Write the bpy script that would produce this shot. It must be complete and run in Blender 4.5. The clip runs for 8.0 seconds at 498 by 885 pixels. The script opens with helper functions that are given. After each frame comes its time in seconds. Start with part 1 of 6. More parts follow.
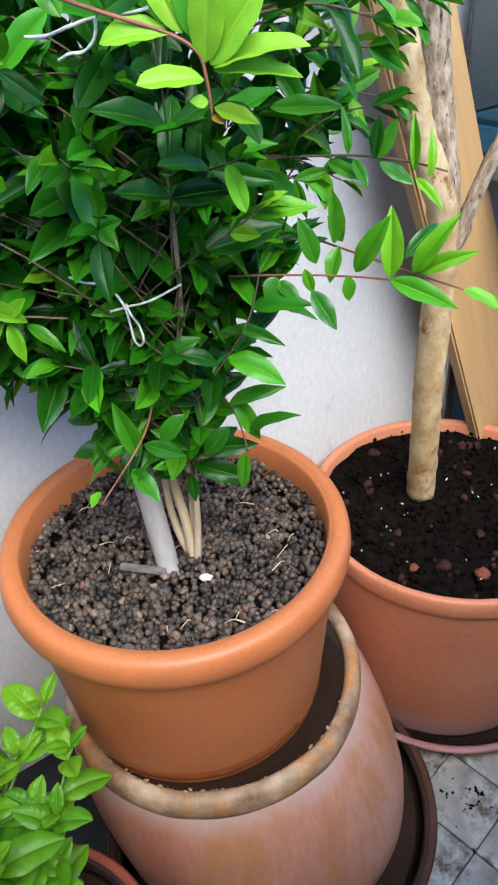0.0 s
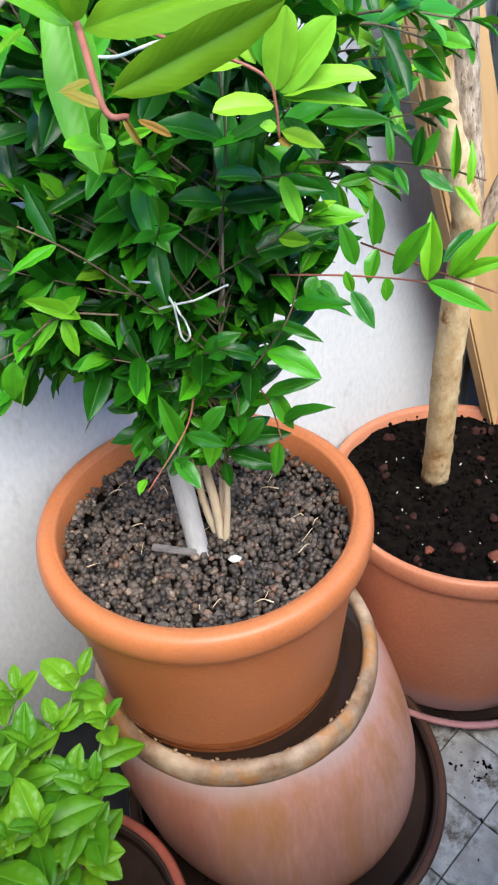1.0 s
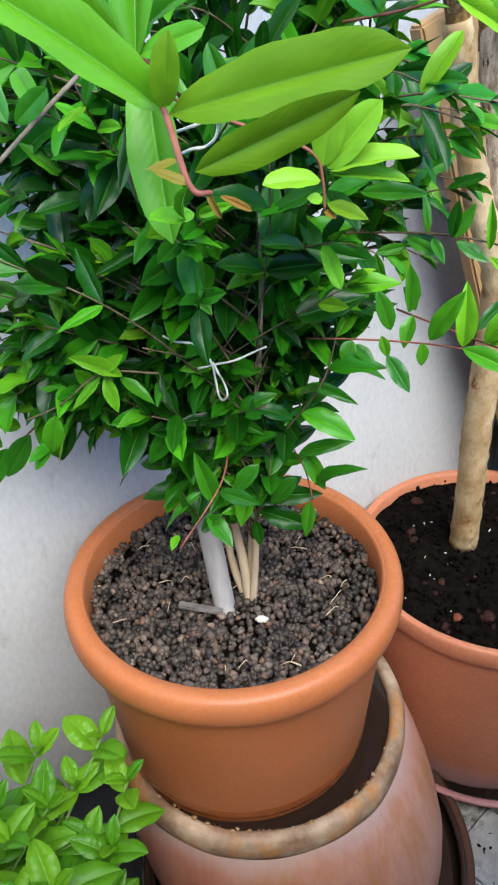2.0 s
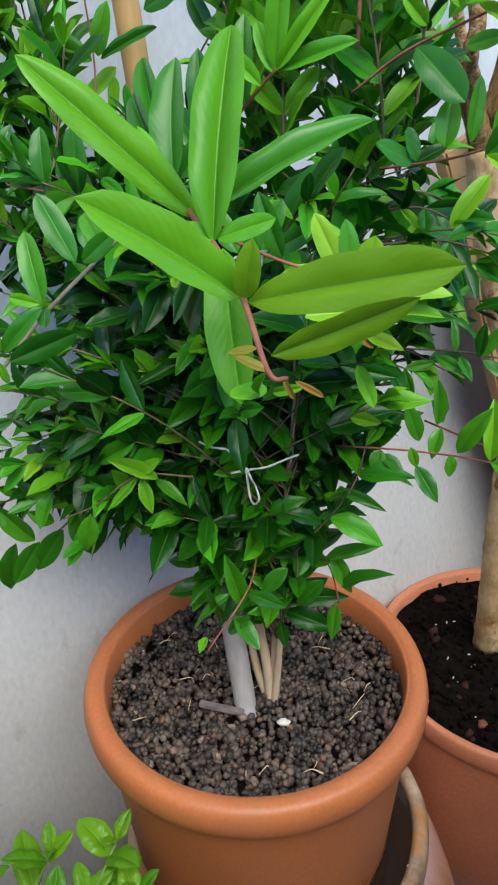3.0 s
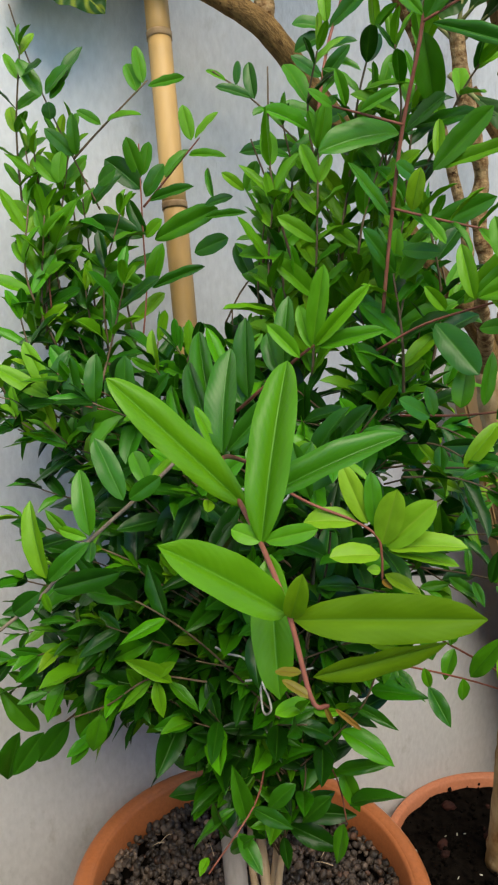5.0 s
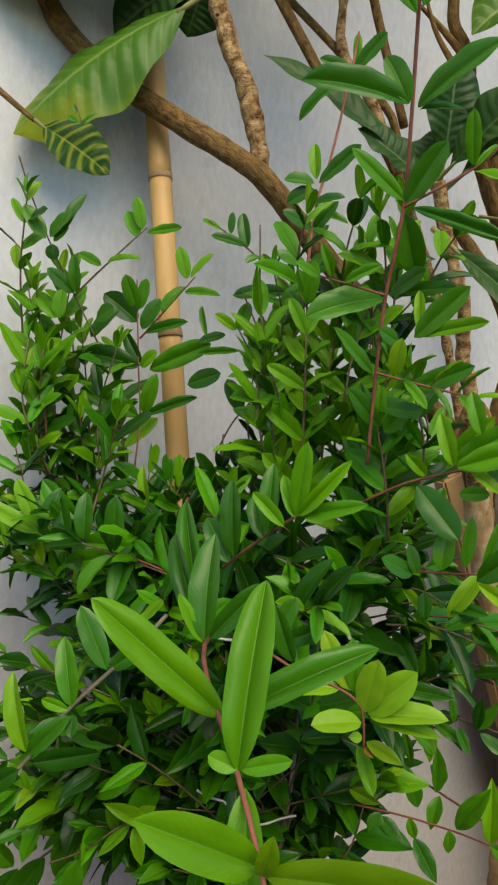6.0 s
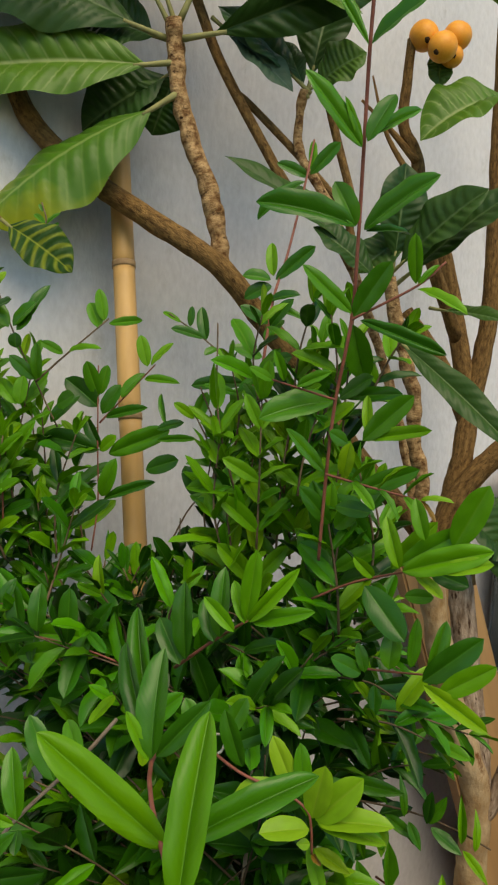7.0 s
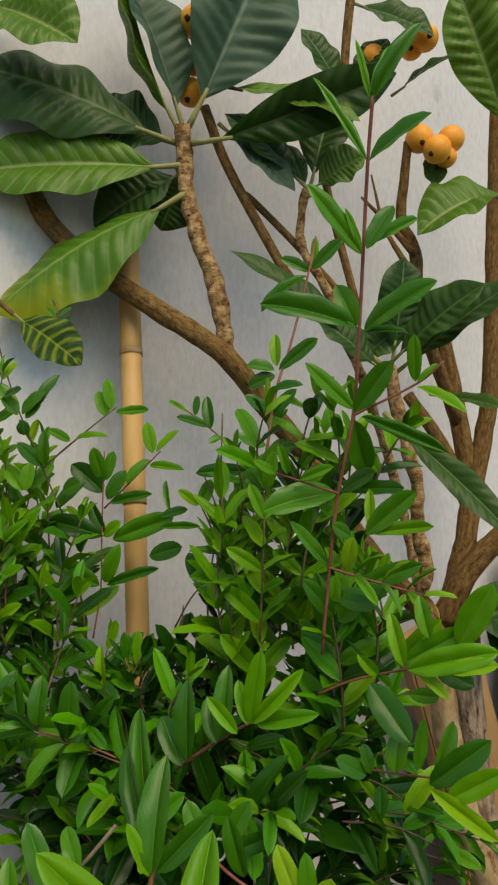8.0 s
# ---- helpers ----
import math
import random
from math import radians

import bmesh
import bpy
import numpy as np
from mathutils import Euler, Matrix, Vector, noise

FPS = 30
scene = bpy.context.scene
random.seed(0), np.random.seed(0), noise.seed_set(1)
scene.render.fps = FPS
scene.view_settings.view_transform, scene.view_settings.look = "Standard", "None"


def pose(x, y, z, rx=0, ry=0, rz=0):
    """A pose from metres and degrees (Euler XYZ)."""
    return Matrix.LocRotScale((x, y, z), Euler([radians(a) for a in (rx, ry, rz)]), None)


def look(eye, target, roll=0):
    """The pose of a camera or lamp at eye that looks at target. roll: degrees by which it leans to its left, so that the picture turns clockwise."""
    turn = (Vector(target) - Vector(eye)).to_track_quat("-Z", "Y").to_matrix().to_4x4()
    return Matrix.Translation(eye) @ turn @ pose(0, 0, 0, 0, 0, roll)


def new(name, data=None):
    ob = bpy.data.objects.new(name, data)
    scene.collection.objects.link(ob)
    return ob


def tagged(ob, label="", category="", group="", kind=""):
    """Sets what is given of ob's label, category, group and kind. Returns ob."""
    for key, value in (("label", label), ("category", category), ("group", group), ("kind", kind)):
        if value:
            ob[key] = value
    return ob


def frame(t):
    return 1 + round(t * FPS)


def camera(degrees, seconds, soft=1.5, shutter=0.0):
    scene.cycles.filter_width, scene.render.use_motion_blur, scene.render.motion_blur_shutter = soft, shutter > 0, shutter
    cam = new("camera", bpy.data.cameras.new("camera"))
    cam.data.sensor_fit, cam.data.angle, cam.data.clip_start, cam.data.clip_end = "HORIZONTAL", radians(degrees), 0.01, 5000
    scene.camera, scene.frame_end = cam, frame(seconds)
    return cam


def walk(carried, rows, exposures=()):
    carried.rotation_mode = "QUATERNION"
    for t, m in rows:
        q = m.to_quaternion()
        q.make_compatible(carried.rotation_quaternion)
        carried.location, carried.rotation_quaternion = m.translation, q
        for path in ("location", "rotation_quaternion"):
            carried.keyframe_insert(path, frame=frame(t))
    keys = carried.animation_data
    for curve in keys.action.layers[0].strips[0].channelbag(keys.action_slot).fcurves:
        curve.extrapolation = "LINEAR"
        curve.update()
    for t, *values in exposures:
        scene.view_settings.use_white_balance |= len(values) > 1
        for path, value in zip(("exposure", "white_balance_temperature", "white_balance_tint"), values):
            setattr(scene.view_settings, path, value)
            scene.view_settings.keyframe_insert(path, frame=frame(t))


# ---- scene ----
cam = camera(38.20, 8.0, 2.2)
PATH = [
    (0, (0.1424, -0.5085, 1.0050), (0.0414, 0.2954, 0.4189), -4.34),
    (0.5, (0.1211, -0.5301, 1.0241), (0.0501, 0.2524, 0.4055), -4.05),
    (1, (0.1198, -0.5255, 1.0296), (0.0154, 0.2590, 0.4183), -4.00),
    (1.2, (0.1177, -0.5241, 1.0292), (0.0091, 0.2639, 0.4232), -3.52),
    (2.5, (0.1085, -0.5359, 1.0401), (-0.0455, 0.3220, 0.5499), -3.33),
    (3, (0.1036, -0.5366, 1.0537), (-0.0600, 0.3453, 0.6116), -2.51),
    (3.5, (0.1053, -0.5421, 1.0696), (-0.0558, 0.3709, 0.6947), -1.65),
    (4, (0.1022, -0.5432, 1.0763), (-0.0649, 0.3799, 0.7299), -0.73),
    (4.2, (0.1030, -0.5477, 1.0755), (-0.0679, 0.3810, 0.7464), -1.05),
    (5.3, (0.0942, -0.5451, 1.1155), (-0.0982, 0.4117, 0.8972), 1.70),
    (5.5, (0.0950, -0.5439, 1.1276), (-0.1004, 0.4149, 0.9216), 2.00),
    (6, (0.0985, -0.5464, 1.1473), (-0.0835, 0.4260, 1.0013), 2.10),
    (6.5, (0.1018, -0.5530, 1.1657), (-0.0567, 0.4270, 1.0456), 3.17),
    (7, (0.1051, -0.5545, 1.1769), (-0.0328, 0.4333, 1.1049), 2.98),
    (7.5, (0.1008, -0.5574, 1.1842), (-0.0506, 0.4309, 1.1644), 2.62),
    (8, (0.1048, -0.5606, 1.1917), (-0.0429, 0.4282, 1.2157), 3.14),
]
walk(cam, [(t, look(eye, target, roll)) for t, eye, target, roll in PATH],
     [(0.0, 0.94, 5950, 4), (0.6, 1.04, 5950, 4), (1.2, 1.15, 5950, 4), (2.5, 0.5, 6000, 3), (3.5, 0.26, 6300, 3), (5.5, -0.2, 7500, 5), (8.0, -0.6, 8500, 7)])

# ---- light ----
world = bpy.data.worlds.new("overcast_sky")
scene.world = world
world.use_nodes = True
wn = world.node_tree.nodes
sky = wn.new("ShaderNodeTexSky")
sky.sky_type, sky.sun_disc = "NISHITA", False
sky.sun_elevation, sky.sun_rotation = radians(54), radians(153)
haze = wn.new("ShaderNodeHueSaturation")
haze.inputs["Saturation"].default_value = 1.55
world.node_tree.links.new(sky.outputs[0], haze.inputs["Color"])
world.node_tree.links.new(haze.outputs[0], wn["Background"].inputs[0])
wn["Background"].inputs[1].default_value = 0.27
sun = new("sun", bpy.data.lights.new("sun", "SUN"))
sun.data.energy, sun.data.angle, sun.data.color = 4.3, radians(48), (1.0, 0.92, 0.81)
sun.matrix_world = look((1.3, -2.6, 4.6), (0, 0, 0.6))


# ---- materials ----
def shader(name):
    m = bpy.data.materials.new(name)
    m.use_nodes = True
    nt = m.node_tree
    return m, nt, nt.nodes["Principled BSDF"]


def add_node(nt, kind, links=(), **values):
    n = nt.nodes.new("ShaderNode" + kind)
    for key, value in values.items():
        n.inputs[key.replace("_", " ")].default_value = value
    for key, socket in dict(links).items():
        nt.links.new(socket, n.inputs[key])
    return n


def ramp(nt, fac, stops):
    n = nt.nodes.new("ShaderNodeValToRGB")
    el = n.color_ramp.elements
    while len(el) < len(stops):
        el.new(0.5)
    for e, (p, c) in zip(el, stops):
        e.position, e.color = p, (*c, 1)
    nt.links.new(fac, n.inputs[0])
    return n.outputs[0]


def mixed(nt, fac, a, b, mode="MIX"):
    n = nt.nodes.new("ShaderNodeMix")
    n.data_type, n.blend_type = "RGBA", mode
    for socket, value in ((n.inputs[0], fac), (n.inputs[6], a), (n.inputs[7], b)):
        if isinstance(value, (int, float)):
            socket.default_value = value
        elif isinstance(value, tuple):
            socket.default_value = (*value, 1)
        else:
            nt.links.new(value, socket)
    return n.outputs[2]


def noisy(nt, scale, detail=4, rough=0.55, coord="Object", stretch=None):
    tc = nt.nodes.new("ShaderNodeTexCoord")
    src = tc.outputs[coord]
    if stretch:
        mp = nt.nodes.new("ShaderNodeMapping")
        mp.inputs["Scale"].default_value = stretch
        nt.links.new(src, mp.inputs[0])
        src = mp.outputs[0]
    n = nt.nodes.new("ShaderNodeTexNoise")
    n.inputs["Scale"].default_value, n.inputs["Detail"].default_value, n.inputs["Roughness"].default_value = scale, detail, rough
    nt.links.new(src, n.inputs["Vector"])
    return n.outputs[0]


def bumped(nt, bsdf, height, strength, distance=0.002):
    b = nt.nodes.new("ShaderNodeBump")
    b.inputs["Strength"].default_value, b.inputs["Distance"].default_value = strength, distance
    nt.links.new(height, b.inputs["Height"])
    nt.links.new(b.outputs[0], bsdf.inputs["Normal"])


def surface(name, dark, light, scale, rough=0.7, fine=120, bump=0.3, stains=None, stretch=None, stain_scale=6, stain_at=(0.55, 0.7), metal=0.0, shine=0.3, spread=0.2, depth=0.002, coord="Object"):
    """Two scales of variation between two tones, optional stains, and fine relief."""
    m, nt, b = shader(name)
    big = noisy(nt, scale, 5, 0.6, coord, stretch)
    col = ramp(nt, big, [(0.5 - spread, dark), (0.5 + spread, light)])
    small = noisy(nt, fine, 3, 0.6, coord, stretch)
    col = mixed(nt, 0.35, col, ramp(nt, small, [(0.3, (0.35, 0.35, 0.35)), (0.7, (0.65, 0.65, 0.65))]), "OVERLAY")
    if stains:
        st = noisy(nt, stain_scale, 6, 0.7, coord, stretch)
        col = mixed(nt, ramp(nt, st, [(stain_at[0], (0, 0, 0)), (stain_at[1], (1, 1, 1))]), col, stains)
    nt.links.new(col, b.inputs["Base Color"])
    nt.links.new(ramp(nt, big, [(0.2, (rough - 0.1,) * 3), (0.8, (min(1, rough + 0.1),) * 3)]), b.inputs["Roughness"])
    b.inputs["Metallic"].default_value = metal
    b.inputs["Specular IOR Level"].default_value = shine
    if bump:
        bumped(nt, b, mixed(nt, 0.5, small, big), bump, depth)
    return m


def leaf_material(name, stops, rib, gloss=0.36, through_light=0.22, vein=9.0, relief=0.02, edge=None, vein_tone=0.0, shine=0.26, slant_by=0.55, vein_from=0.72, rib_w=0.04):
    """Leaf: tone by chance from leaf to leaf, a pale midrib, side veins in relief, light passing through the blade."""
    m, nt, b = shader(name)
    oi, ge = nt.nodes.new("ShaderNodeObjectInfo"), nt.nodes.new("ShaderNodeNewGeometry")
    add = add_node(nt, "Math", {0: oi.outputs["Random"], 1: ge.outputs["Random Per Island"]})
    fr = add_node(nt, "Math", {0: add.outputs[0]})
    fr.operation = "FRACT"
    col = ramp(nt, fr.outputs[0], stops)
    uv = nt.nodes.new("ShaderNodeUVMap")
    sep = add_node(nt, "SeparateXYZ", {0: uv.outputs[0]})
    off = add_node(nt, "Math", {0: sep.outputs[0]})
    off.operation, off.inputs[1].default_value = "SUBTRACT", 0.5
    mag = add_node(nt, "Math", {0: off.outputs[0]})
    mag.operation = "ABSOLUTE"
    col = mixed(nt, 0.3, col, ramp(nt, noisy(nt, 3.5, 3, coord="UV"), [(0.3, (0.36, 0.36, 0.36)), (0.7, (0.64, 0.64, 0.64))]), "OVERLAY")
    # side veins run forward from the midrib
    slant = add_node(nt, "Math", {0: mag.outputs[0]})
    slant.operation, slant.inputs[1].default_value = "MULTIPLY", -slant_by
    along = add_node(nt, "Math", {0: sep.outputs[1], 1: slant.outputs[0]})
    wave = add_node(nt, "Math", {0: along.outputs[0]})
    wave.operation, wave.inputs[1].default_value = "MULTIPLY", vein * 6.283
    sn = add_node(nt, "Math", {0: wave.outputs[0]})
    sn.operation = "SINE"
    veins = ramp(nt, sn.outputs[0], [(vein_from, (0, 0, 0)), (1.0, (1, 1, 1))])
    vm = add_node(nt, "Math", {0: veins})
    vm.operation, vm.inputs[1].default_value = "MULTIPLY", vein_tone
    col = mixed(nt, vm.outputs[0], col, rib)
    col = mixed(nt, ramp(nt, mag.outputs[0], [(rib_w * 0.3, (0.6, 0.6, 0.6)), (rib_w, (0, 0, 0))]), col, rib)
    if edge:
        en = noisy(nt, 14, 4)
        e1 = add_node(nt, "Math", {0: mag.outputs[0], 1: en})
        e2 = add_node(nt, "Math", {0: sep.outputs[1]})
        e2.operation, e2.inputs[1].default_value = "MULTIPLY", 0.75
        em = add_node(nt, "Math", {0: e1.outputs[0], 1: e2.outputs[0]})
        half = add_node(nt, "Math", {0: em.outputs[0]})
        half.operation, half.inputs[1].default_value = "MULTIPLY", 0.5
        col = mixed(nt, ramp(nt, half.outputs[0], [(0.59, (0, 0, 0)), (0.76, (0.85, 0.85, 0.85))]), col, edge)
    nt.links.new(col, b.inputs["Base Color"])
    b.inputs["Roughness"].default_value = gloss
    b.inputs["Specular IOR Level"].default_value = shine
    bumped(nt, b, sn.outputs[0], relief, 0.001)
    tr = nt.nodes.new("ShaderNodeBsdfTranslucent")
    nt.links.new(mixed(nt, 0.5, col, mixed(nt, 1.0, col, (1.0, 0.95, 0.35), "MULTIPLY")), tr.inputs[0])
    mx = nt.nodes.new("ShaderNodeMixShader")
    mx.inputs[0].default_value = through_light
    nt.links.new(b.outputs[0], mx.inputs[1])
    nt.links.new(tr.outputs[0], mx.inputs[2])
    nt.links.new(mx.outputs[0], nt.nodes["Material Output"].inputs[0])
    return m


WALL = surface("painted_plaster", (0.54, 0.54, 0.545), (0.63, 0.63, 0.63), 3, 0.75, 160, 0.8, (0.47, 0.465, 0.45), stain_scale=26, stain_at=(0.6, 0.72), stretch=(1, 1, 0.5), shine=0.15)
TERRA = surface("terracotta_plastic", (0.38, 0.12, 0.04), (0.44, 0.145, 0.05), 9, 0.42, 300, 0.05, (0.37, 0.135, 0.055), stain_scale=7, stain_at=(0.5, 0.75), shine=0.35)
wnt2 = TERRA.node_tree
tbs = wnt2.nodes["Principled BSDF"]
wz = add_node(wnt2, "SeparateXYZ", {0: wnt2.nodes.new("ShaderNodeTexCoord").outputs["Object"]})
wet = add_node(wnt2, "Math", {0: noisy(wnt2, 11, 3), 2: wz.outputs[2]})
wet.operation, wet.inputs[1].default_value = "MULTIPLY_ADD", 0.12
soaked = ramp(wnt2, wet.outputs[0], [(0.074, (1, 1, 1)), (0.08, (0, 0, 0))])
wnt2.links.new(mixed(wnt2, soaked, tbs.inputs["Base Color"].links[0].from_socket, (0.33, 0.095, 0.022)), tbs.inputs["Base Color"])
TERRA_DULL = surface("terracotta_worn", (0.4, 0.14, 0.072), (0.47, 0.175, 0.092), 10, 0.5, 200, 0.1, (0.45, 0.23, 0.15), stain_scale=5, stain_at=(0.55, 0.8), shine=0.3)
CLAY = surface("weathered_clay", (0.42, 0.165, 0.105), (0.57, 0.28, 0.195), 7, 0.38, 160, 0.12, (0.46, 0.2, 0.08), stretch=(1, 1, 0.14), stain_scale=16, stain_at=(0.53, 0.66), shine=0.4, spread=0.14)
cnt = CLAY.node_tree
cbs = cnt.nodes["Principled BSDF"]
cz = add_node(cnt, "SeparateXYZ", {0: cnt.nodes.new("ShaderNodeTexCoord").outputs["Object"]})
run_off = add_node(cnt, "Math", {0: noisy(cnt, 14, 4, stretch=(1, 1, 0.3)), 2: cz.outputs[2]})
run_off.operation, run_off.inputs[1].default_value = "MULTIPLY_ADD", 0.05
cnt.links.new(mixed(cnt, ramp(cnt, run_off.outputs[0], [(0.298, (0, 0, 0)), (0.326, (0.6, 0.6, 0.6))]), cbs.inputs["Base Color"].links[0].from_socket, (0.52, 0.42, 0.39)), cbs.inputs["Base Color"])
TERRA_LIMED = surface("limed_terracotta", (0.45, 0.165, 0.085), (0.53, 0.205, 0.11), 10, 0.5, 200, 0.1, (0.45, 0.23, 0.15), stain_scale=5, stain_at=(0.55, 0.8), shine=0.3)
lnt = TERRA_LIMED.node_tree
lbs = lnt.nodes["Principled BSDF"]
lz = add_node(lnt, "SeparateXYZ", {0: lnt.nodes.new("ShaderNodeTexCoord").outputs["Object"]})
bloom = add_node(lnt, "Math", {0: noisy(lnt, 9, 4), 2: lz.outputs[2]})
bloom.operation, bloom.inputs[1].default_value = "MULTIPLY_ADD", 0.05
lnt.links.new(mixed(lnt, ramp(lnt, bloom.outputs[0], [(0.045, (0.75, 0.75, 0.75)), (0.085, (0, 0, 0))]), lbs.inputs["Base Color"].links[0].from_socket, (0.4, 0.25, 0.25)), lbs.inputs["Base Color"])
# dull grey of the two added walls, chosen to limit their bounce
CONCRETE = surface("grey_concrete", (0.13, 0.122, 0.11), (0.22, 0.208, 0.19), 5, 0.9, 90, 0.4, shine=0.1)
CLAY_RIM = surface("lime_crusted_clay", (0.17, 0.09, 0.045), (0.42, 0.3, 0.2), 20, 0.55, 120, 0.6, (0.4, 0.17, 0.04), stain_scale=22, stain_at=(0.5, 0.66), shine=0.25, spread=0.12)
SAUCER = surface("saucer_clay", (0.3, 0.13, 0.12), (0.42, 0.2, 0.19), 8, 0.5, 200, 0.1)
SAUCER_RED = surface("red_clay_saucer", (0.2, 0.045, 0.025), (0.3, 0.075, 0.045), 9, 0.4, 200, 0.1, (0.12, 0.03, 0.02), stain_scale=9, stain_at=(0.55, 0.75), shine=0.35)
# wet clay taken near black, the shade inside pot and saucers included
SAUCER_DARK = surface("wet_shaded_clay", (0.012, 0.008, 0.006), (0.05, 0.03, 0.022), 8, 0.3, 160, 0.2)
LIME = surface("lime_crust", (0.22, 0.1, 0.035), (0.4, 0.27, 0.15), 60, 0.85, 300, 0.6, shine=0.1)
DARK_CLAY = surface("dirty_brown_plastic", (0.035, 0.018, 0.012), (0.1, 0.045, 0.027), 8, 0.5, 160, 0.2, shine=0.15)
TERRA_WET = surface("wet_terracotta_plastic", (0.2, 0.055, 0.016), (0.33, 0.095, 0.026), 14, 0.12, 200, 0.04, (0.42, 0.13, 0.03), stain_scale=9, stain_at=(0.56, 0.6), shine=0.7)
STONE = surface("pumice_gravel", (0.014, 0.0105, 0.008), (0.125, 0.096, 0.075), 60, 0.6, 500, 0.6, (0.12, 0.055, 0.028), stain_scale=30, stain_at=(0.62, 0.72), shine=0.4, spread=0.12)
snt = STONE.node_tree
sbs = snt.nodes["Principled BSDF"]
sge = snt.nodes.new("ShaderNodeNewGeometry")
old = sbs.inputs["Base Color"].links[0].from_socket
snt.links.new(mixed(snt, 1.0, old, ramp(snt, sge.outputs["Random Per Island"], [(0.0, (0.35, 0.33, 0.32)), (0.5, (0.8, 0.76, 0.74)), (0.85, (1.2, 1.15, 1.1)), (0.955, (1.4, 0.9, 0.7)), (0.975, (2.0, 1.85, 1.7)), (1.0, (2.6, 2.4, 2.2))]), "MULTIPLY"), sbs.inputs["Base Color"])
SOIL = surface("black_soil", (0.0008, 0.0006, 0.0005), (0.009, 0.0068, 0.0052), 90, 0.95, 400, 1.0, shine=0.03)
LAPILLI = surface("red_lapilli", (0.008, 0.005, 0.005), (0.06, 0.022, 0.017), 40, 0.85, 300, 0.6, shine=0.1)
RED_STONE = surface("brick_red_stone", (0.1, 0.03, 0.02), (0.22, 0.075, 0.045), 70, 0.9, 400, 0.7, shine=0.08)
TILE = surface("marbled_tile", (0.2, 0.175, 0.145), (0.56, 0.53, 0.48), 11, 0.45, 60, 0.15, (0.1, 0.08, 0.055), stain_scale=14, stain_at=(0.5, 0.64), shine=0.3, spread=0.15)
GROUT = surface("dirty_grout", (0.05, 0.045, 0.04), (0.14, 0.13, 0.115), 20, 0.9, 150, 0.5, shine=0.1)
BAMBOO = surface("bamboo", (0.42, 0.23, 0.07), (0.58, 0.37, 0.15), 5, 0.45, 60, 0.15, (0.33, 0.15, 0.04), stretch=(1, 1, 0.12), stain_scale=18, stain_at=(0.58, 0.75))
NODE_WOOD = surface("bamboo_node", (0.2, 0.11, 0.05), (0.4, 0.27, 0.14), 30, 0.7, 200, 0.4)
PLANK = surface("pine_board", (0.36, 0.21, 0.09), (0.47, 0.3, 0.14), 6, 0.55, 40, 0.2, (0.3, 0.16, 0.06), stretch=(1, 1, 0.1), stain_scale=14, stain_at=(0.55, 0.75))
TRUNK = surface("pale_trunk_bark", (0.27, 0.165, 0.07), (0.47, 0.36, 0.21), 30, 0.8, 150, 1.0, (0.16, 0.07, 0.025), stretch=(1, 1, 0.7), stain_scale=48, stain_at=(0.57, 0.68), shine=0.1, spread=0.13, depth=0.003)
BARK = surface("grey_cracked_bark", (0.16, 0.11, 0.07), (0.38, 0.3, 0.22), 110, 0.9, 300, 1.0, (0.05, 0.025, 0.013), stain_scale=130, stain_at=(0.56, 0.62), stretch=(1, 0.35, 1), shine=0.08, spread=0.12, depth=0.004, coord="UV")
BRANCH = surface("brown_branch_bark", (0.06, 0.031, 0.011), (0.28, 0.165, 0.06), 190, 0.8, 700, 1.0, (0.035, 0.018, 0.008), stain_scale=300, stain_at=(0.56, 0.66), stretch=(1, 0.45, 1), shine=0.08, spread=0.2, depth=0.003, coord="UV")
RINGED = surface("ringed_loquat_bark", (0.13, 0.06, 0.022), (0.5, 0.33, 0.16), 120, 0.8, 500, 1.0, (0.06, 0.028, 0.012), stain_scale=110, stain_at=(0.57, 0.64), stretch=(0.8, 1, 1), shine=0.08, spread=0.13, depth=0.004, coord="UV")
STEM = surface("pale_stem", (0.36, 0.25, 0.15), (0.6, 0.48, 0.33), 20, 0.7, 200, 0.3, stretch=(1, 1, 0.2), shine=0.15)
TWIG = surface("grey_brown_twig", (0.06, 0.04, 0.022), (0.2, 0.14, 0.085), 40, 0.7, 300, 0.3, shine=0.12)
PALE_TWIG = surface("pale_grey_twig", (0.14, 0.105, 0.07), (0.27, 0.21, 0.15), 40, 0.7, 300, 0.3, shine=0.12)
RED_TWIG = surface("reddish_young_twig", (0.14, 0.042, 0.026), (0.29, 0.105, 0.07), 40, 0.5, 300, 0.15, shine=0.2)
OLD_WOOD = surface("grey_old_wood", (0.08, 0.07, 0.065), (0.2, 0.17, 0.16), 60, 0.8, 200, 0.4, shine=0.1)
STAKE = surface("weathered_cane", (0.28, 0.26, 0.25), (0.47, 0.44, 0.42), 18, 0.75, 160, 0.3, stretch=(1, 1, 0.15))
STRING = surface("white_string", (0.5, 0.47, 0.4), (0.68, 0.65, 0.57), 60, 0.7, 500, 0.3)
STEEL = surface("dull_steel", (0.3, 0.33, 0.33), (0.5, 0.53, 0.53), 8, 0.35, 200, 0.05, metal=0.9)
BLACK = surface("black_plastic", (0.01, 0.01, 0.011), (0.03, 0.03, 0.032), 10, 0.4, 100, 0.2, shine=0.2)
BLUE = surface("blue_plastic", (0.03, 0.1, 0.15), (0.05, 0.16, 0.22), 10, 0.4, 100, 0.1)
GREY = surface("grey_panel", (0.1, 0.105, 0.105), (0.16, 0.165, 0.165), 6, 0.5, 100, 0.1)
LETTER = surface("pale_lettering", (0.4, 0.42, 0.45), (0.5, 0.52, 0.55), 30, 0.6, 200, 0.0)
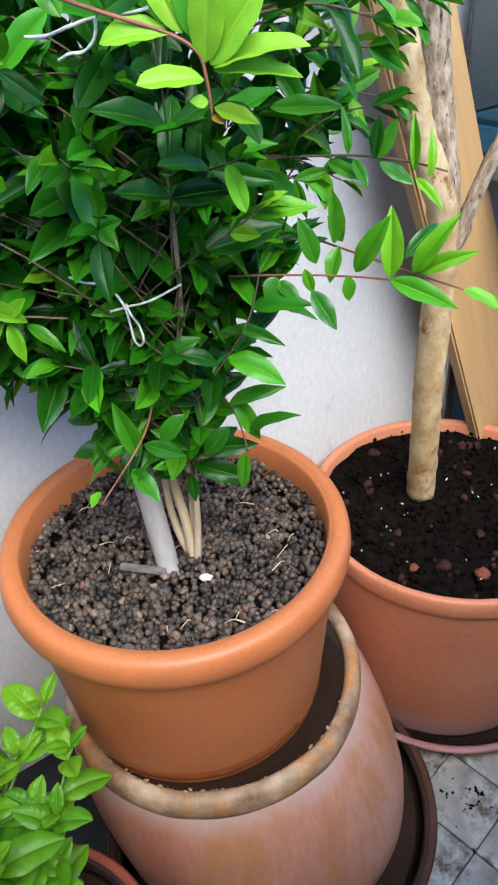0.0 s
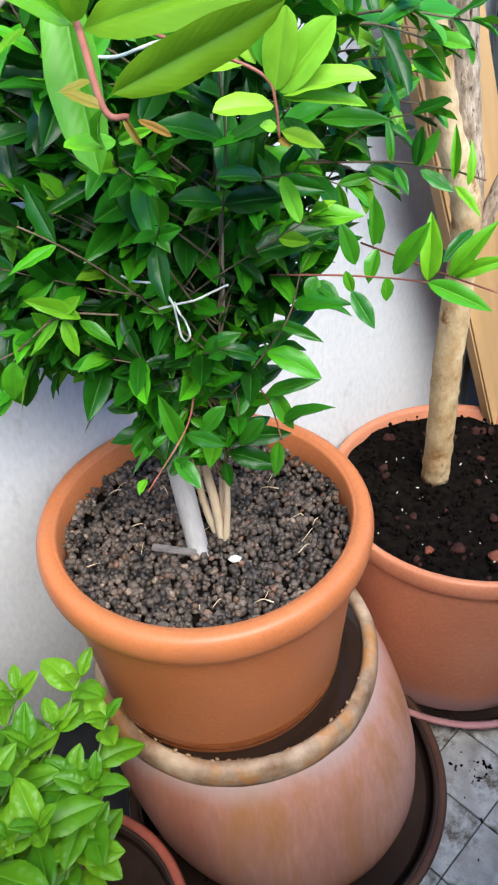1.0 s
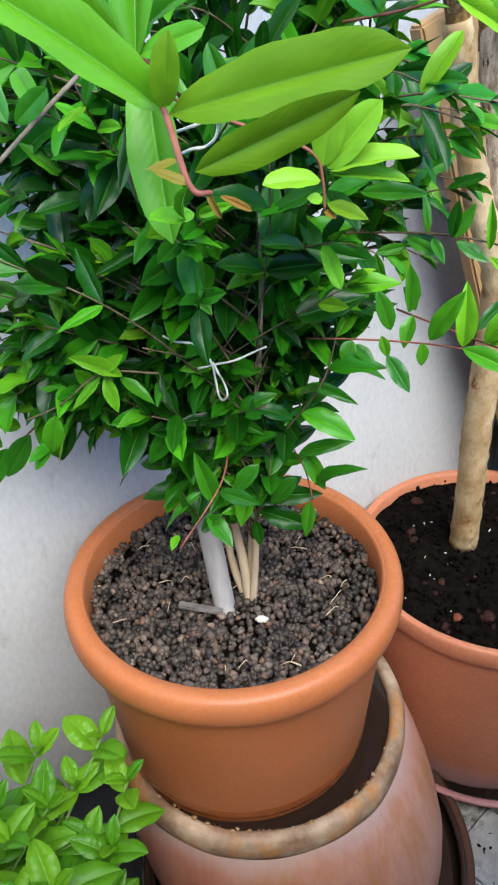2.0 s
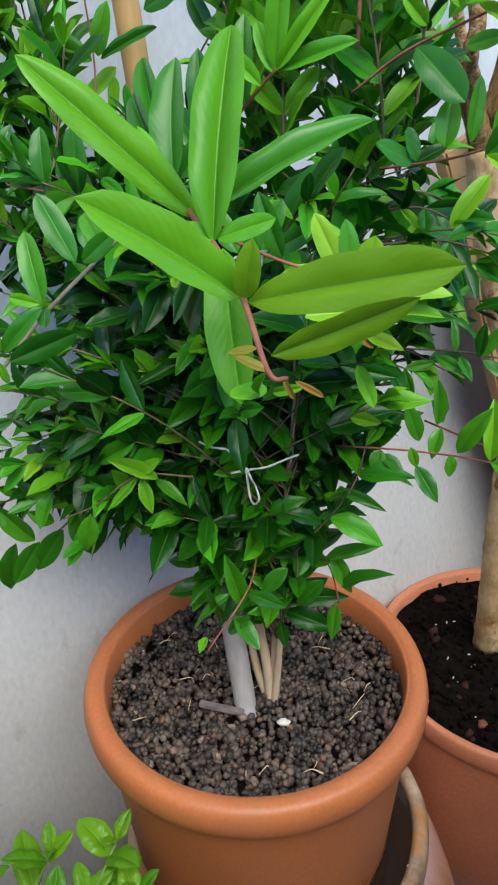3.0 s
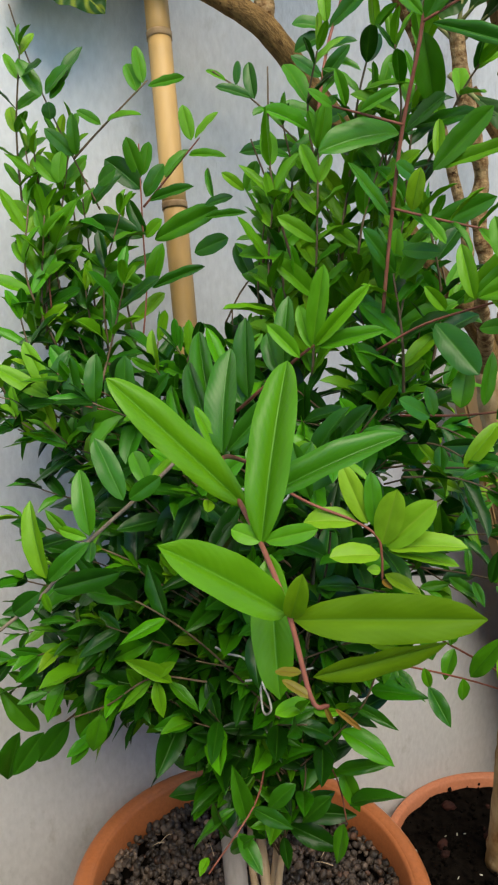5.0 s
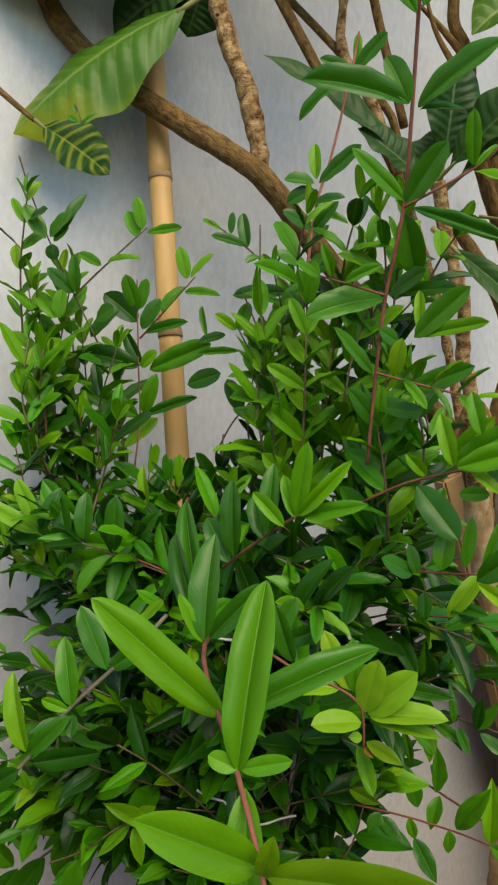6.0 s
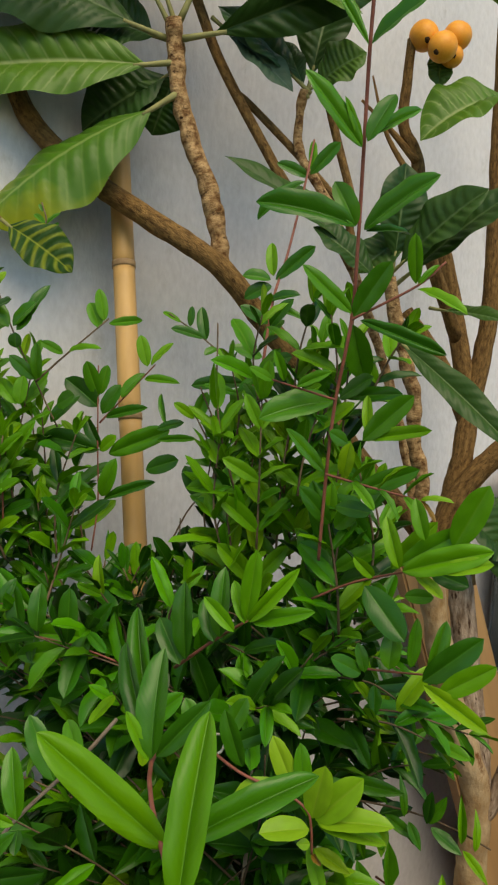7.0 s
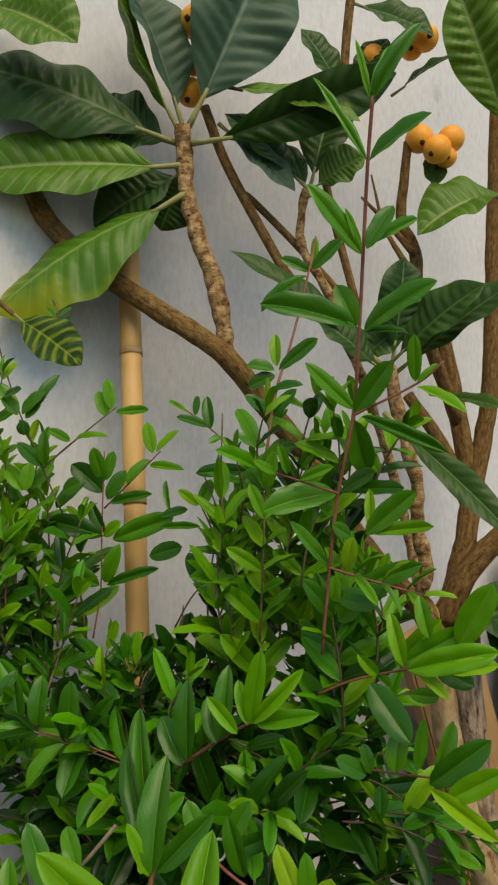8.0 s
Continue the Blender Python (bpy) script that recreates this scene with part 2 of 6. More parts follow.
FRUIT = surface("loquat_skin", (0.72, 0.27, 0.025), (0.85, 0.38, 0.05), 30, 0.5, 300, 0.1)
CALYX = surface("dry_calyx", (0.03, 0.015, 0.008), (0.08, 0.045, 0.02), 60, 0.9, 300, 0.3, shine=0.1)
STALK = surface("pale_leaf_stalk", (0.17, 0.17, 0.06), (0.28, 0.27, 0.11), 40, 0.6, 200, 0.1, shine=0.15)
MINT_STEM = surface("mint_stem", (0.1, 0.2, 0.04), (0.2, 0.3, 0.08), 40, 0.6, 200, 0.1)
GLASS, gnt, gb = shader("dark_glass")
gb.inputs["Base Color"].default_value, gb.inputs["Roughness"].default_value, gb.inputs["Transmission Weight"].default_value = (0.5, 0.55, 0.55, 1), 0.03, 1.0
LEAF = leaf_material("glossy_green_leaf", [(0.0, (0.006, 0.034, 0.002)), (0.45, (0.014, 0.084, 0.003)), (0.75, (0.031, 0.172, 0.004)), (1.0, (0.07, 0.28, 0.006))], (0.04, 0.14, 0.01), 0.34, 0.11, relief=0.03, shine=0.25, rib_w=0.05)
# brighter copy of LEAF for single leaves; LEAF's dark stops imitate crown shade
LEAF_BRIGHT = leaf_material("bright_green_leaf", [(0.0, (0.0141, 0.0782, 0.004)), (0.5, (0.0282, 0.134, 0.005)), (1.0, (0.0587, 0.212, 0.006))], (0.05, 0.17, 0.012), 0.33, 0.13, vein=13, relief=0.03, shine=0.3, rib_w=0.05)
FRESH = leaf_material("fresh_shoot_leaf", [(0.0, (0.0544, 0.194, 0.005)), (1.0, (0.109, 0.275, 0.006))], (0.085, 0.24, 0.015), 0.4, 0.16, vein=13, relief=0.05, shine=0.25, rib_w=0.07, vein_tone=0.05)
BRONZE = leaf_material("bronze_new_leaf", [(0.0, (0.14, 0.09, 0.012)), (0.6, (0.18, 0.16, 0.012)), (1.0, (0.2, 0.07, 0.012))], (0.16, 0.07, 0.02), 0.4, 0.2)
# olive colour carries the backlit shade of the near twig's leaf
OLIVE = leaf_material("olive_toned_leaf", [(0.0, (0.0975, 0.195, 0.005)), (1.0, (0.117, 0.208, 0.006))], (0.09, 0.19, 0.012), 0.45, 0.18, vein=13, relief=0.04, shine=0.15, rib_w=0.06)
YOUNG = leaf_material("young_light_leaf", [(0.0, (0.0495, 0.198, 0.005)), (0.6, (0.09, 0.27, 0.006)), (0.9, (0.126, 0.306, 0.008)), (1.0, (0.162, 0.315, 0.010))], (0.1, 0.25, 0.015), 0.42, 0.14, relief=0.03, shine=0.22, rib_w=0.05)
YELLOW = leaf_material("yellow_green_leaf", [(0.0, (0.144, 0.342, 0.012)), (1.0, (0.216, 0.38, 0.02))], (0.22, 0.36, 0.03), 0.42, 0.2, relief=0.03, shine=0.22, rib_w=0.05)
STRIPED = leaf_material("striped_fading_leaf", [(0.0, (0.016, 0.05, 0.008)), (1.0, (0.02, 0.06, 0.01))], (0.2, 0.24, 0.02), 0.5, 0.1, 7, 0.04, vein_tone=0.65, slant_by=0.35, vein_from=0.0, rib_w=0.03, shine=0.12)
MINT = leaf_material("mint_leaf", [(0.0, (0.06, 0.2, 0.005)), (1.0, (0.15, 0.33, 0.008))], (0.14, 0.32, 0.03), 0.42, 0.26, 7, 0.07, vein_tone=0.06, shine=0.3)
LOQUAT = leaf_material("leathery_loquat_leaf", [(0.0, (0.0168, 0.0504, 0.010)), (0.6, (0.0288, 0.0744, 0.012)), (1.0, (0.048, 0.108, 0.012))], (0.1, 0.16, 0.06), 0.4, 0.08, 11, 0.02, vein_tone=0.08, shine=0.18, slant_by=0.26, vein_from=0.8, rib_w=0.03)
LOQUAT_PALE = leaf_material("fading_loquat_leaf", [(0.0, (0.045, 0.13, 0.010)), (1.0, (0.055, 0.145, 0.011))], (0.2, 0.28, 0.08), 0.38, 0.1, 11, 0.02, vein_tone=0.22, shine=0.2, slant_by=0.26, vein_from=0.8, rib_w=0.03, edge=(0.24, 0.27, 0.012))
# lighter copy of LOQUAT, with the light on these leaves put into the colour
LOQUAT_LIT = leaf_material("lit_loquat_leaf", [(0.0, (0.06, 0.144, 0.012)), (1.0, (0.078, 0.168, 0.013))], (0.28, 0.34, 0.13), 0.4, 0.1, 11, 0.02, vein_tone=0.3, shine=0.2, slant_by=0.26, vein_from=0.86, rib_w=0.04)
LOQUAT_BACK = leaf_material("greyish_loquat_leaf", [(0.0, (0.035, 0.0775, 0.045)), (1.0, (0.05, 0.0975, 0.055))], (0.12, 0.18, 0.14), 0.5, 0.06, 11, 0.02, vein_tone=0.1, shine=0.2, slant_by=0.26, vein_from=0.86, rib_w=0.03)
WATER, wnt, wb = shader("still_dark_water")
wb.inputs["Base Color"].default_value, wb.inputs["Roughness"].default_value = (0.02, 0.012, 0.008, 1), 0.04
bumped(wnt, wb, noisy(wnt, 30, 2), 0.05)


# ---- building helpers ----
def rnd(a, b):
    return random.uniform(a, b)


def raw(name, verts, faces, uvs=None, smooth=True):
    me = bpy.data.meshes.new(name)
    me.from_pydata([tuple(v) for v in verts], [], faces)
    if smooth:
        me.polygons.foreach_set("use_smooth", [True] * len(me.polygons))
    if uvs is not None:
        lay = me.uv_layers.new(name="UVMap")
        idx = np.empty(len(me.loops), dtype=np.int32)
        me.loops.foreach_get("vertex_index", idx)
        lay.data.foreach_set("uv", np.asarray(uvs, dtype=np.float32)[idx].ravel())
    me.update()
    return me


def part(name, mesh, material, parent, label="", at=None):
    ob = new(name, mesh)
    if not mesh.materials:
        mesh.materials.append(material)
    ob.parent = parent
    if at is not None:
        ob.matrix_basis = at
    if label:
        tagged(ob, label)
    return ob


def thing(name, label, category, at=(0, 0, 0), group="", kind=""):
    ob = new(name)
    ob.empty_display_size = 0.05
    ob.location = at
    return tagged(ob, label, category, group, kind)


def lathe(name, profile, segs=72, wobble=0.0, seed=0.0):
    """A turned body from (radius, height) pairs."""
    verts, faces = [], []
    for k in range(segs):
        a = 2 * math.pi * k / segs
        for r, z in profile:
            w = 1 + wobble * noise.noise((3 * math.cos(a), 3 * math.sin(a), z * 9 + seed))
            verts.append((r * w * math.cos(a), r * w * math.sin(a), z))
    n = len(profile)
    for k in range(segs):
        for j in range(n - 1):
            a, b = k * n + j, ((k + 1) % segs) * n + j
            faces.append((a, b, b + 1, a + 1))
    bm = bmesh.new()
    me = raw(name, verts, faces)
    bm.from_mesh(me)
    bmesh.ops.remove_doubles(bm, verts=bm.verts, dist=1e-5)
    bmesh.ops.recalc_face_normals(bm, faces=bm.faces)
    bm.to_mesh(me)
    bm.free()
    return me


def spline(points, steps=6):
    """A smooth line through points."""
    p = [Vector(q) for q in points]
    if len(p) == 2:
        return [p[0].lerp(p[1], k / steps) for k in range(steps + 1)]
    p = [2 * p[0] - p[1]] + p + [2 * p[-1] - p[-2]]
    out = []
    for i in range(1, len(p) - 2):
        for k in range(steps):
            t = k / steps
            out.append(0.5 * ((2 * p[i]) + (p[i + 1] - p[i - 1]) * t + (2 * p[i - 1] - 5 * p[i] + 4 * p[i + 1] - p[i + 2]) * t * t
                              + (3 * p[i] - p[i - 1] - 3 * p[i + 1] + p[i + 2]) * t ** 3))
    out.append(p[-2])
    return out


def tube(line, r0, r1, segs=7, rings=0.0, step=0.012, rough=0.0):
    """Verts and faces of a tapered round stick along a line; rings: swollen leaf scars; rough: uneven bark."""
    verts, faces = [], []
    n = len(line)
    run, side = 0.0, None
    for i, p in enumerate(line):
        d = (line[min(i + 1, n - 1)] - line[max(i - 1, 0)]).normalized()
        if side is None:
            side = d.orthogonal().normalized()
        side = (side - d * side.dot(d)).normalized()
        up = d.cross(side)
        if i:
            run += (p - line[i - 1]).length
        r = r0 + (r1 - r0) * i / (n - 1)
        if rings:
            r *= 1 + rings * (abs(math.sin(run / step * 3.1416 + 2.5 * noise.noise(p * 45))) * 1.2 - 0.7 + 1.6 * noise.noise(p * 70))
        for k in range(segs):
            a = 2 * math.pi * k / segs
            o = side * math.cos(a) + up * math.sin(a)
            q = 1 + (rough * noise.noise((p + o * r) * 70) if rough else 0)
            verts.append(p + o * r * q)
    for i in range(n - 1):
        for k in range(segs):
            a, b = i * segs + k, i * segs + (k + 1) % segs
            faces.append((a, b, b + segs, a + segs))
    faces.append(tuple(range(segs - 1, -1, -1)))
    faces.append(tuple(range((n - 1) * segs, n * segs)))
    return verts, faces


def stick(name, points, r0, r1, material, parent, label="", segs=10, steps=8, **more):
    line = spline(points, steps)
    v, f = tube(line, r0, r1, segs, **more)
    runs = np.cumsum([0.0] + [(b - a).length for a, b in zip(line, line[1:])])
    uvs = [(abs(2 * k / segs - 1) * 3.1416 * r0, run) for run in runs for k in range(segs)]
    return part(name, raw(name, v, f, uvs), material, parent, label)


def box(name, size, bevel=0.003):
    bm = bmesh.new()
    bmesh.ops.create_cube(bm, size=1.0)
    bmesh.ops.scale(bm, vec=size, verts=bm.verts)
    if bevel:
        bmesh.ops.bevel(bm, geom=bm.edges[:], offset=bevel, segments=2, affect="EDGES")
    me = bpy.data.meshes.new(name)
    bm.to_mesh(me)
    bm.free()
    return me


def blade(length, width, along=8, across=4, fold=0.25, arch=0.25, tip=0.7, base=0.95, wave=0.0, serrate=0.0, ribs=0, rib_depth=0.0, twist=0.0, seed=0.0, full=2.4, dome=0.0):
    """A leaf along +y from its stalk, folded on its midrib, arched down, with an optional wavy or toothed edge."""
    verts, faces, uvs = [], [], []
    us = sorted([2 * k / across - 1 for k in range(across + 1)] + [-0.06, 0.06])
    for i in range(along + 1):
        v = i / along
        w = max(width / 2 * max(0.0, 1 - abs(2 * v ** base - 1) ** full) ** tip, width * 0.012)
        bend = arch * v
        y, z = length * math.sin(bend + 1e-6) / (arch if abs(arch) > 1e-3 else 1) if abs(arch) > 1e-3 else length * v, 0
        if abs(arch) > 1e-3:
            z = -length * (1 - math.cos(bend)) / arch
        for u in us:
            ww = w * (1 + (serrate * (1 if i % 2 else -1) if abs(u) == 1 else 0))
            zz = z + abs(u) * ww * fold + wave * ww * math.sin(v * 17 + seed + (2 if u > 0 else 0)) * abs(u) ** 2 + dome * ww * 4 * abs(u) * (1 - abs(u))
            if ribs:
                zz += rib_depth * (2 * abs(math.cos((v - 0.13 * abs(u)) * ribs * 3.1416 + 0.785)) - 1) * min(1, abs(u) * 3) * (1 - abs(u) ** 3) * (w / (width / 2))
            a = twist * v
            verts.append((u * ww * math.cos(a), y, zz + u * ww * math.sin(a)))
            uvs.append((0.5 + 0.5 * u, v))
    n = len(us)
    for i in range(along):
        for k in range(n - 1):
            a = i * n + k
            faces.append((a, a + 1, a + n + 1, a + n))
    return verts, faces, uvs


def leaf_pose(place, way, up=Vector((0, 0, 1)), roll=0.0):
    y = way.normalized()
    x = y.cross(up)
    x = x.normalized() if x.length > 1e-4 else y.orthogonal().normalized()
    z = x.cross(y)
    m = Matrix((x, y, z)).transposed().to_4x4()
    return Matrix.Translation(place) @ m @ Matrix.Rotation(roll, 4, "Y")


class Heap:
    """Many small pieces joined into one mesh."""

    def __init__(self):
        self.v, self.f, self.u, self.n = [], [], [], 0

    def put(self, verts, faces, uvs, m):
        v = np.asarray(verts, dtype=np.float64)
        a = np.array(m)
        self.v.append(v @ a[:3, :3].T + a[:3, 3])
        self.f += [tuple(i + self.n for i in f) for f in faces]
        self.u.append(np.asarray(uvs if uvs is not None else np.zeros((len(v), 2))))
        self.n += len(v)

    def mesh(self, name, smooth=True):
        return raw(name, np.concatenate(self.v).tolist(), self.f, np.concatenate(self.u), smooth)


# ---- wall and floor ----
def solid(name, mesh, material, label, category, at):
    ob = new(name, mesh)
    mesh.materials.append(material)
    ob.matrix_basis = at
    return tagged(ob, label, category, "", "structure")


TURN, WALL_D = 39.0, 0.222
ALONG = Vector((math.cos(radians(TURN)), math.sin(radians(TURN)), 0))
INTO = Vector((-math.sin(radians(TURN)), math.cos(radians(TURN)), 0))


def by_wall(s, q, z=0.0):
    """A place s metres along the wall, q metres out from it."""
    return ALONG * s + INTO * (WALL_D - q) + Vector((0, 0, z))


solid("wall_back", box("wall_back", (9.0, 0.25, 3.2), 0), WALL, "off-white painted plaster wall with brush marks", "wall", pose(*by_wall(0, -0.125, 1.6), 0, 0, TURN))
solid("floor_bed", box("floor_bed", (60.0, 60.0, 0.2), 0), GROUT, "dirty grey bed under the floor tiles", "floor", pose(0, 0, -0.106))


# two unseen walls outside the view, added to hold light off the low parts
solid("shade_wall_rear", box("shade_wall_rear", (9.0, 0.15, 1.02), 0.01), CONCRETE, "unseen grey wall added behind the camera to shade the low parts", "wall", pose(*by_wall(0, 0.935, 0.51), 0, 0, TURN))
solid("shade_wall_side", box("shade_wall_side", (0.1, 0.84, 1.0), 0.01), CONCRETE, "unseen low grey wall added at the side to shade the low parts", "wall", pose(*by_wall(-0.52, 0.435, 0.5), 0, 0, TURN))

# ---- turned pots ----
def pot(name, label, at, top, base, height, lip, lip_h, material, thick=0.008, soil=0.03, group="terracotta pots"):
    """A tapered pot with a rounded, proud lip; radii at the lip and the base."""
    t = thing(name, label, "pot", at, group)
    r1 = top - lip
    wall = [(0.0, 0.0), (base - 0.006, 0.0), (base - 0.001, 0.002), (base, 0.007)]
    hl = height - lip_h
    wall += [(base + (r1 - base) * k / 8, 0.007 + (hl - 0.007) * k / 8) for k in range(1, 9)]
    cz, h = height - lip_h / 2, lip_h / 2
    ring = [(r1 + lip * math.cos(a) ** 0.6 if math.cos(a) > 0 else r1, cz + h * math.sin(a)) for a in np.linspace(-1.5, 1.5, 13)]
    inner = [(r1 - thick * 0.6, height - 0.001), (r1 - thick, height - 0.005)]
    inner += [(r1 - thick - (r1 - base) * k / 8, height - 0.005 - (height - 0.02) * k / 8) for k in range(1, 9)] + [(0.0, 0.015)]
    part("body", lathe("pot_body", wall + [(r1, height - 0.004)] + inner, 96), material, t)
    part("rim", lathe("pot_rim", [(r1 + 0.0005, hl - 0.002)] + ring + [(r1 - thick * 0.55, height - 0.0005), (r1 - thick * 0.9, height - 0.006)], 96), material, t)
    return t


front_pot = pot("plant_pot", "terracotta-coloured plastic pot, rounded rim, standing in a clay pot", (0, 0, 0.312), 0.17, 0.139, 0.228, 0.014, 0.036, TERRA)

part("foot", lathe("pot_foot", [(0.1, 0.0), (0.126, 0.0005), (0.134, 0.003), (0.1385, 0.008), (0.1405, 0.014), (0.1412, 0.02), (0.141, 0.026)], 96), TERRA_WET, front_pot, "wet shiny foot of the pot")

lower = thing("clay_pot", "weathered pinkish clay pot widening downward, lime crust on its rim", "pot", (0.017, 0.002, 0.0), "terracotta pots")
belly = lathe("clay_body", [(0.0, 0.022), (0.150, 0.022), (0.164, 0.028), (0.176, 0.042), (0.185, 0.07), (0.19, 0.11), (0.1895, 0.16), (0.187, 0.2), (0.182, 0.24), (0.175, 0.277), (0.168, 0.3)], 96, 0.006)
# body sheared sideways under its rim to fit the camera's view of its outline
for v in belly.vertices:
    v.co.x += 0.2 * (0.3 - v.co.z)
part("body", belly, CLAY, lower)
part("rim", lathe("clay_rim", [(0.164, 0.292), (0.1675, 0.297), (0.169, 0.305), (0.1685, 0.314), (0.166, 0.321), (0.162, 0.325), (0.156, 0.3255), (0.152, 0.323), (0.150, 0.318),
                               (0.149, 0.305), (0.149, 0.285), (0.15, 0.262)], 120, 0.012, 3.0), CLAY_RIM, lower, "lime-crusted clay rim")
part("inside", lathe("clay_inside", [(0.0, 0.3115), (0.122, 0.3115), (0.126, 0.308), (0.128, 0.262), (0.15, 0.26), (0.1505, 0.29)], 64), SAUCER_DARK, lower, "wet inside of the pot, darkened for shade")
part("water", lathe("water", [(0.0, 0.3165), (0.1485, 0.3165), (0.1496, 0.3172)], 96), WATER, lower, "dark standing water in the pot")

crust = Heap()
for k in range(150):
    a = radians(rnd(215, 345)) if k < 110 else rnd(0, 6.283)
    s = rnd(0.0006, 0.002) * (1 if k < 110 else 0.6)
    bm = bmesh.new()
    bmesh.ops.create_icosphere(bm, subdivisions=1, radius=1.0)
    vs, fs = [v.co * (1 + 0.4 * noise.noise(v.co * 2 + Vector((k, 0, 0)))) for v in bm.verts], [tuple(v.index for v in f.verts) for f in bm.faces]
    bm.free()
    rr = rnd(0.151, 0.158)
    crust.put(vs, fs, None, Matrix.LocRotScale((rr * math.cos(a), rr * math.sin(a), 0.3245), Euler((0, 0, a + rnd(-0.5, 0.5))), (s, s * 1.8, s * 0.35)))
tagged(part("crust", crust.mesh("crust"), LIME, lower, "pale crumbly lime crust"), kind="stuff")


def saucer(name, label, at, r, h, material, inside):
    t = thing(name, label, "saucer", at, "plant saucers")
    part("rim", lathe("saucer_rim", [(r * 0.86, 0.0), (r * 0.9, 0.002), (r * 0.975, h * 0.7), (r, h * 0.8), (r + 0.003, h * 0.9), (r, h), (r - 0.005, h), (r - 0.008, h * 0.93)], 96), material, t)
    part("dish", lathe("saucer_dish", [(0.0, 0.0), (r * 0.86, 0.0), (r * 0.88, 0.005), (r - 0.0085, h * 0.92), (r - 0.012, h * 0.8), (r * 0.9, 0.0075), (0.0, 0.0065)], 96), inside, t, "wet inside of the saucer, darkened for shade")
    return t


saucer("plant_saucer", "dark brown saucer with wet dirt, darkened for shade, under the clay pot", (0.070, 0.004, 0.0), 0.222, 0.026, DARK_CLAY, SAUCER_DARK)
saucer("plant_saucer", "pinkish plastic saucer on the tiles under the tree pot", (0.335, 0.287, 0.0), 0.205, 0.028, SAUCER, SAUCER_DARK)
pot("plant_pot", "wide worn terracotta-coloured pot with dark soil", (0.325, 0.287, 0.008), 0.2, 0.172, 0.322, 0.006, 0.03, TERRA_LIMED, 0.008)


# ---- gravel and soil ----
def lump(seed, flat=0.8, cells=1):
    bm = bmesh.new()
    bmesh.ops.create_icosphere(bm, subdivisions=cells, radius=1.0)
    for v in bm.verts:
        v.co *= 1 + 0.42 * noise.noise(v.co * 1.3 + Vector((seed, 0, 0))) + 0.12 * noise.noise(v.co * 3.1 + Vector((0, seed, 0)))
        v.co.z *= flat
    vs, fs = [tuple(v.co) for v in bm.verts], [tuple(v.index for v in f.verts) for f in bm.faces]
    bm.free()
    return vs, fs


LUMPS = [lump(3.7 * k, 0.85, 2) for k in range(6)]


def disc(name, r, z, bumps, at, rings=24, segs=64):
    verts, faces = [(0, 0, 0)], []
    for j in range(1, rings + 1):
        for k in range(segs):
            a = 2 * math.pi * k / segs
            x, y = r * j / rings * math.cos(a), r * j / rings * math.sin(a)
            verts.append((x, y, bumps * (noise.noise((x * 25, y * 25, z)) + 0.5 * noise.noise((x * 80, y * 80, z)))))
    for k in range(segs):
        faces.append((0, 1 + k, 1 + (k + 1) % segs))
    for j in range(rings - 1):
        for k in range(segs):
            a, b = 1 + j * segs + k, 1 + j * segs + (k + 1) % segs
            faces.append((a, a + segs, b + segs, b))
    return raw(name, verts, faces)


bed = new("soil", disc("soil", 0.146, 1.0, 0.002, None))
bed.location = (0, 0, 0.498)
bed.data.materials.append(SOIL)
tagged(bed, "dark soil under the gravel of the pot", "soil", "", "stuff")
heap = Heap()
for k in range(3800):
    a, r = rnd(0, 6.283), 0.147 * math.sqrt(random.random())
    s = rnd(0.0022, 0.0044) * (1.35 if random.random() < 0.12 else 1)
    z = 0.4985 + rnd(0, 0.0085) + 0.003 * noise.noise((r * math.cos(a) * 20, r * math.sin(a) * 20, 0)) + (0.006 if r > 0.13 else 0)
    v, f = random.choice(LUMPS)
    heap.put(v, f, None, Matrix.LocRotScale((r * math.cos(a), r * math.sin(a), z), Euler((rnd(0, 6), rnd(0, 6), rnd(0, 6))), (s * rnd(0.9, 1.15), s, s * rnd(0.85, 1))))
gravel = new("gravel", heap.mesh("gravel"))
gravel.data.materials.append(STONE)
tagged(gravel, "brown-grey rounded pumice gravel filling the pot", "gravel", "", "stuff")

bits = Heap()
for k in range(26):
    a, r = rnd(0, 6.283), 0.135 * math.sqrt(random.random())
    c = Vector((r * math.cos(a), r * math.sin(a), 0.511))
    e = c + Vector((rnd(-0.02, 0.02), rnd(-0.02, 0.02), rnd(-0.002, 0.004)))
    v, f = tube(spline([c, c.lerp(e, 0.5) + Vector((rnd(-0.003, 0.003), rnd(-0.003, 0.003), 0.003)), e], 4), rnd(0.0003, 0.0009), 0.0003, 5)
    bits.put(v, f, None, Matrix())
straw = new("straw_bits", bits.mesh("straw_bits"))
straw.data.materials.append(STEM)
tagged(straw, "dry straw and twig bits lying on the gravel", "litter", "", "stuff")
sliver = thing("wood_sliver", "flat grey sliver of wood lying on the gravel", "wood", (-0.028, -0.036, 0.5105))
part("piece", box("sliver", (0.045, 0.008, 0.004), 0.001), OLD_WOOD, sliver, at=pose(0, 0, 0.001, 3, 4, -4))
pale = thing("white_stone", "small chalky white stone on the gravel", "stone", (0.034, -0.046, 0.512))
v, f = lump(4.2, 0.8, 2)
part("piece", raw("white_stone", [Vector((p[0] * 0.0062, p[1] * 0.0042, p[2] * 0.004)) for p in v], f), STRING, pale)

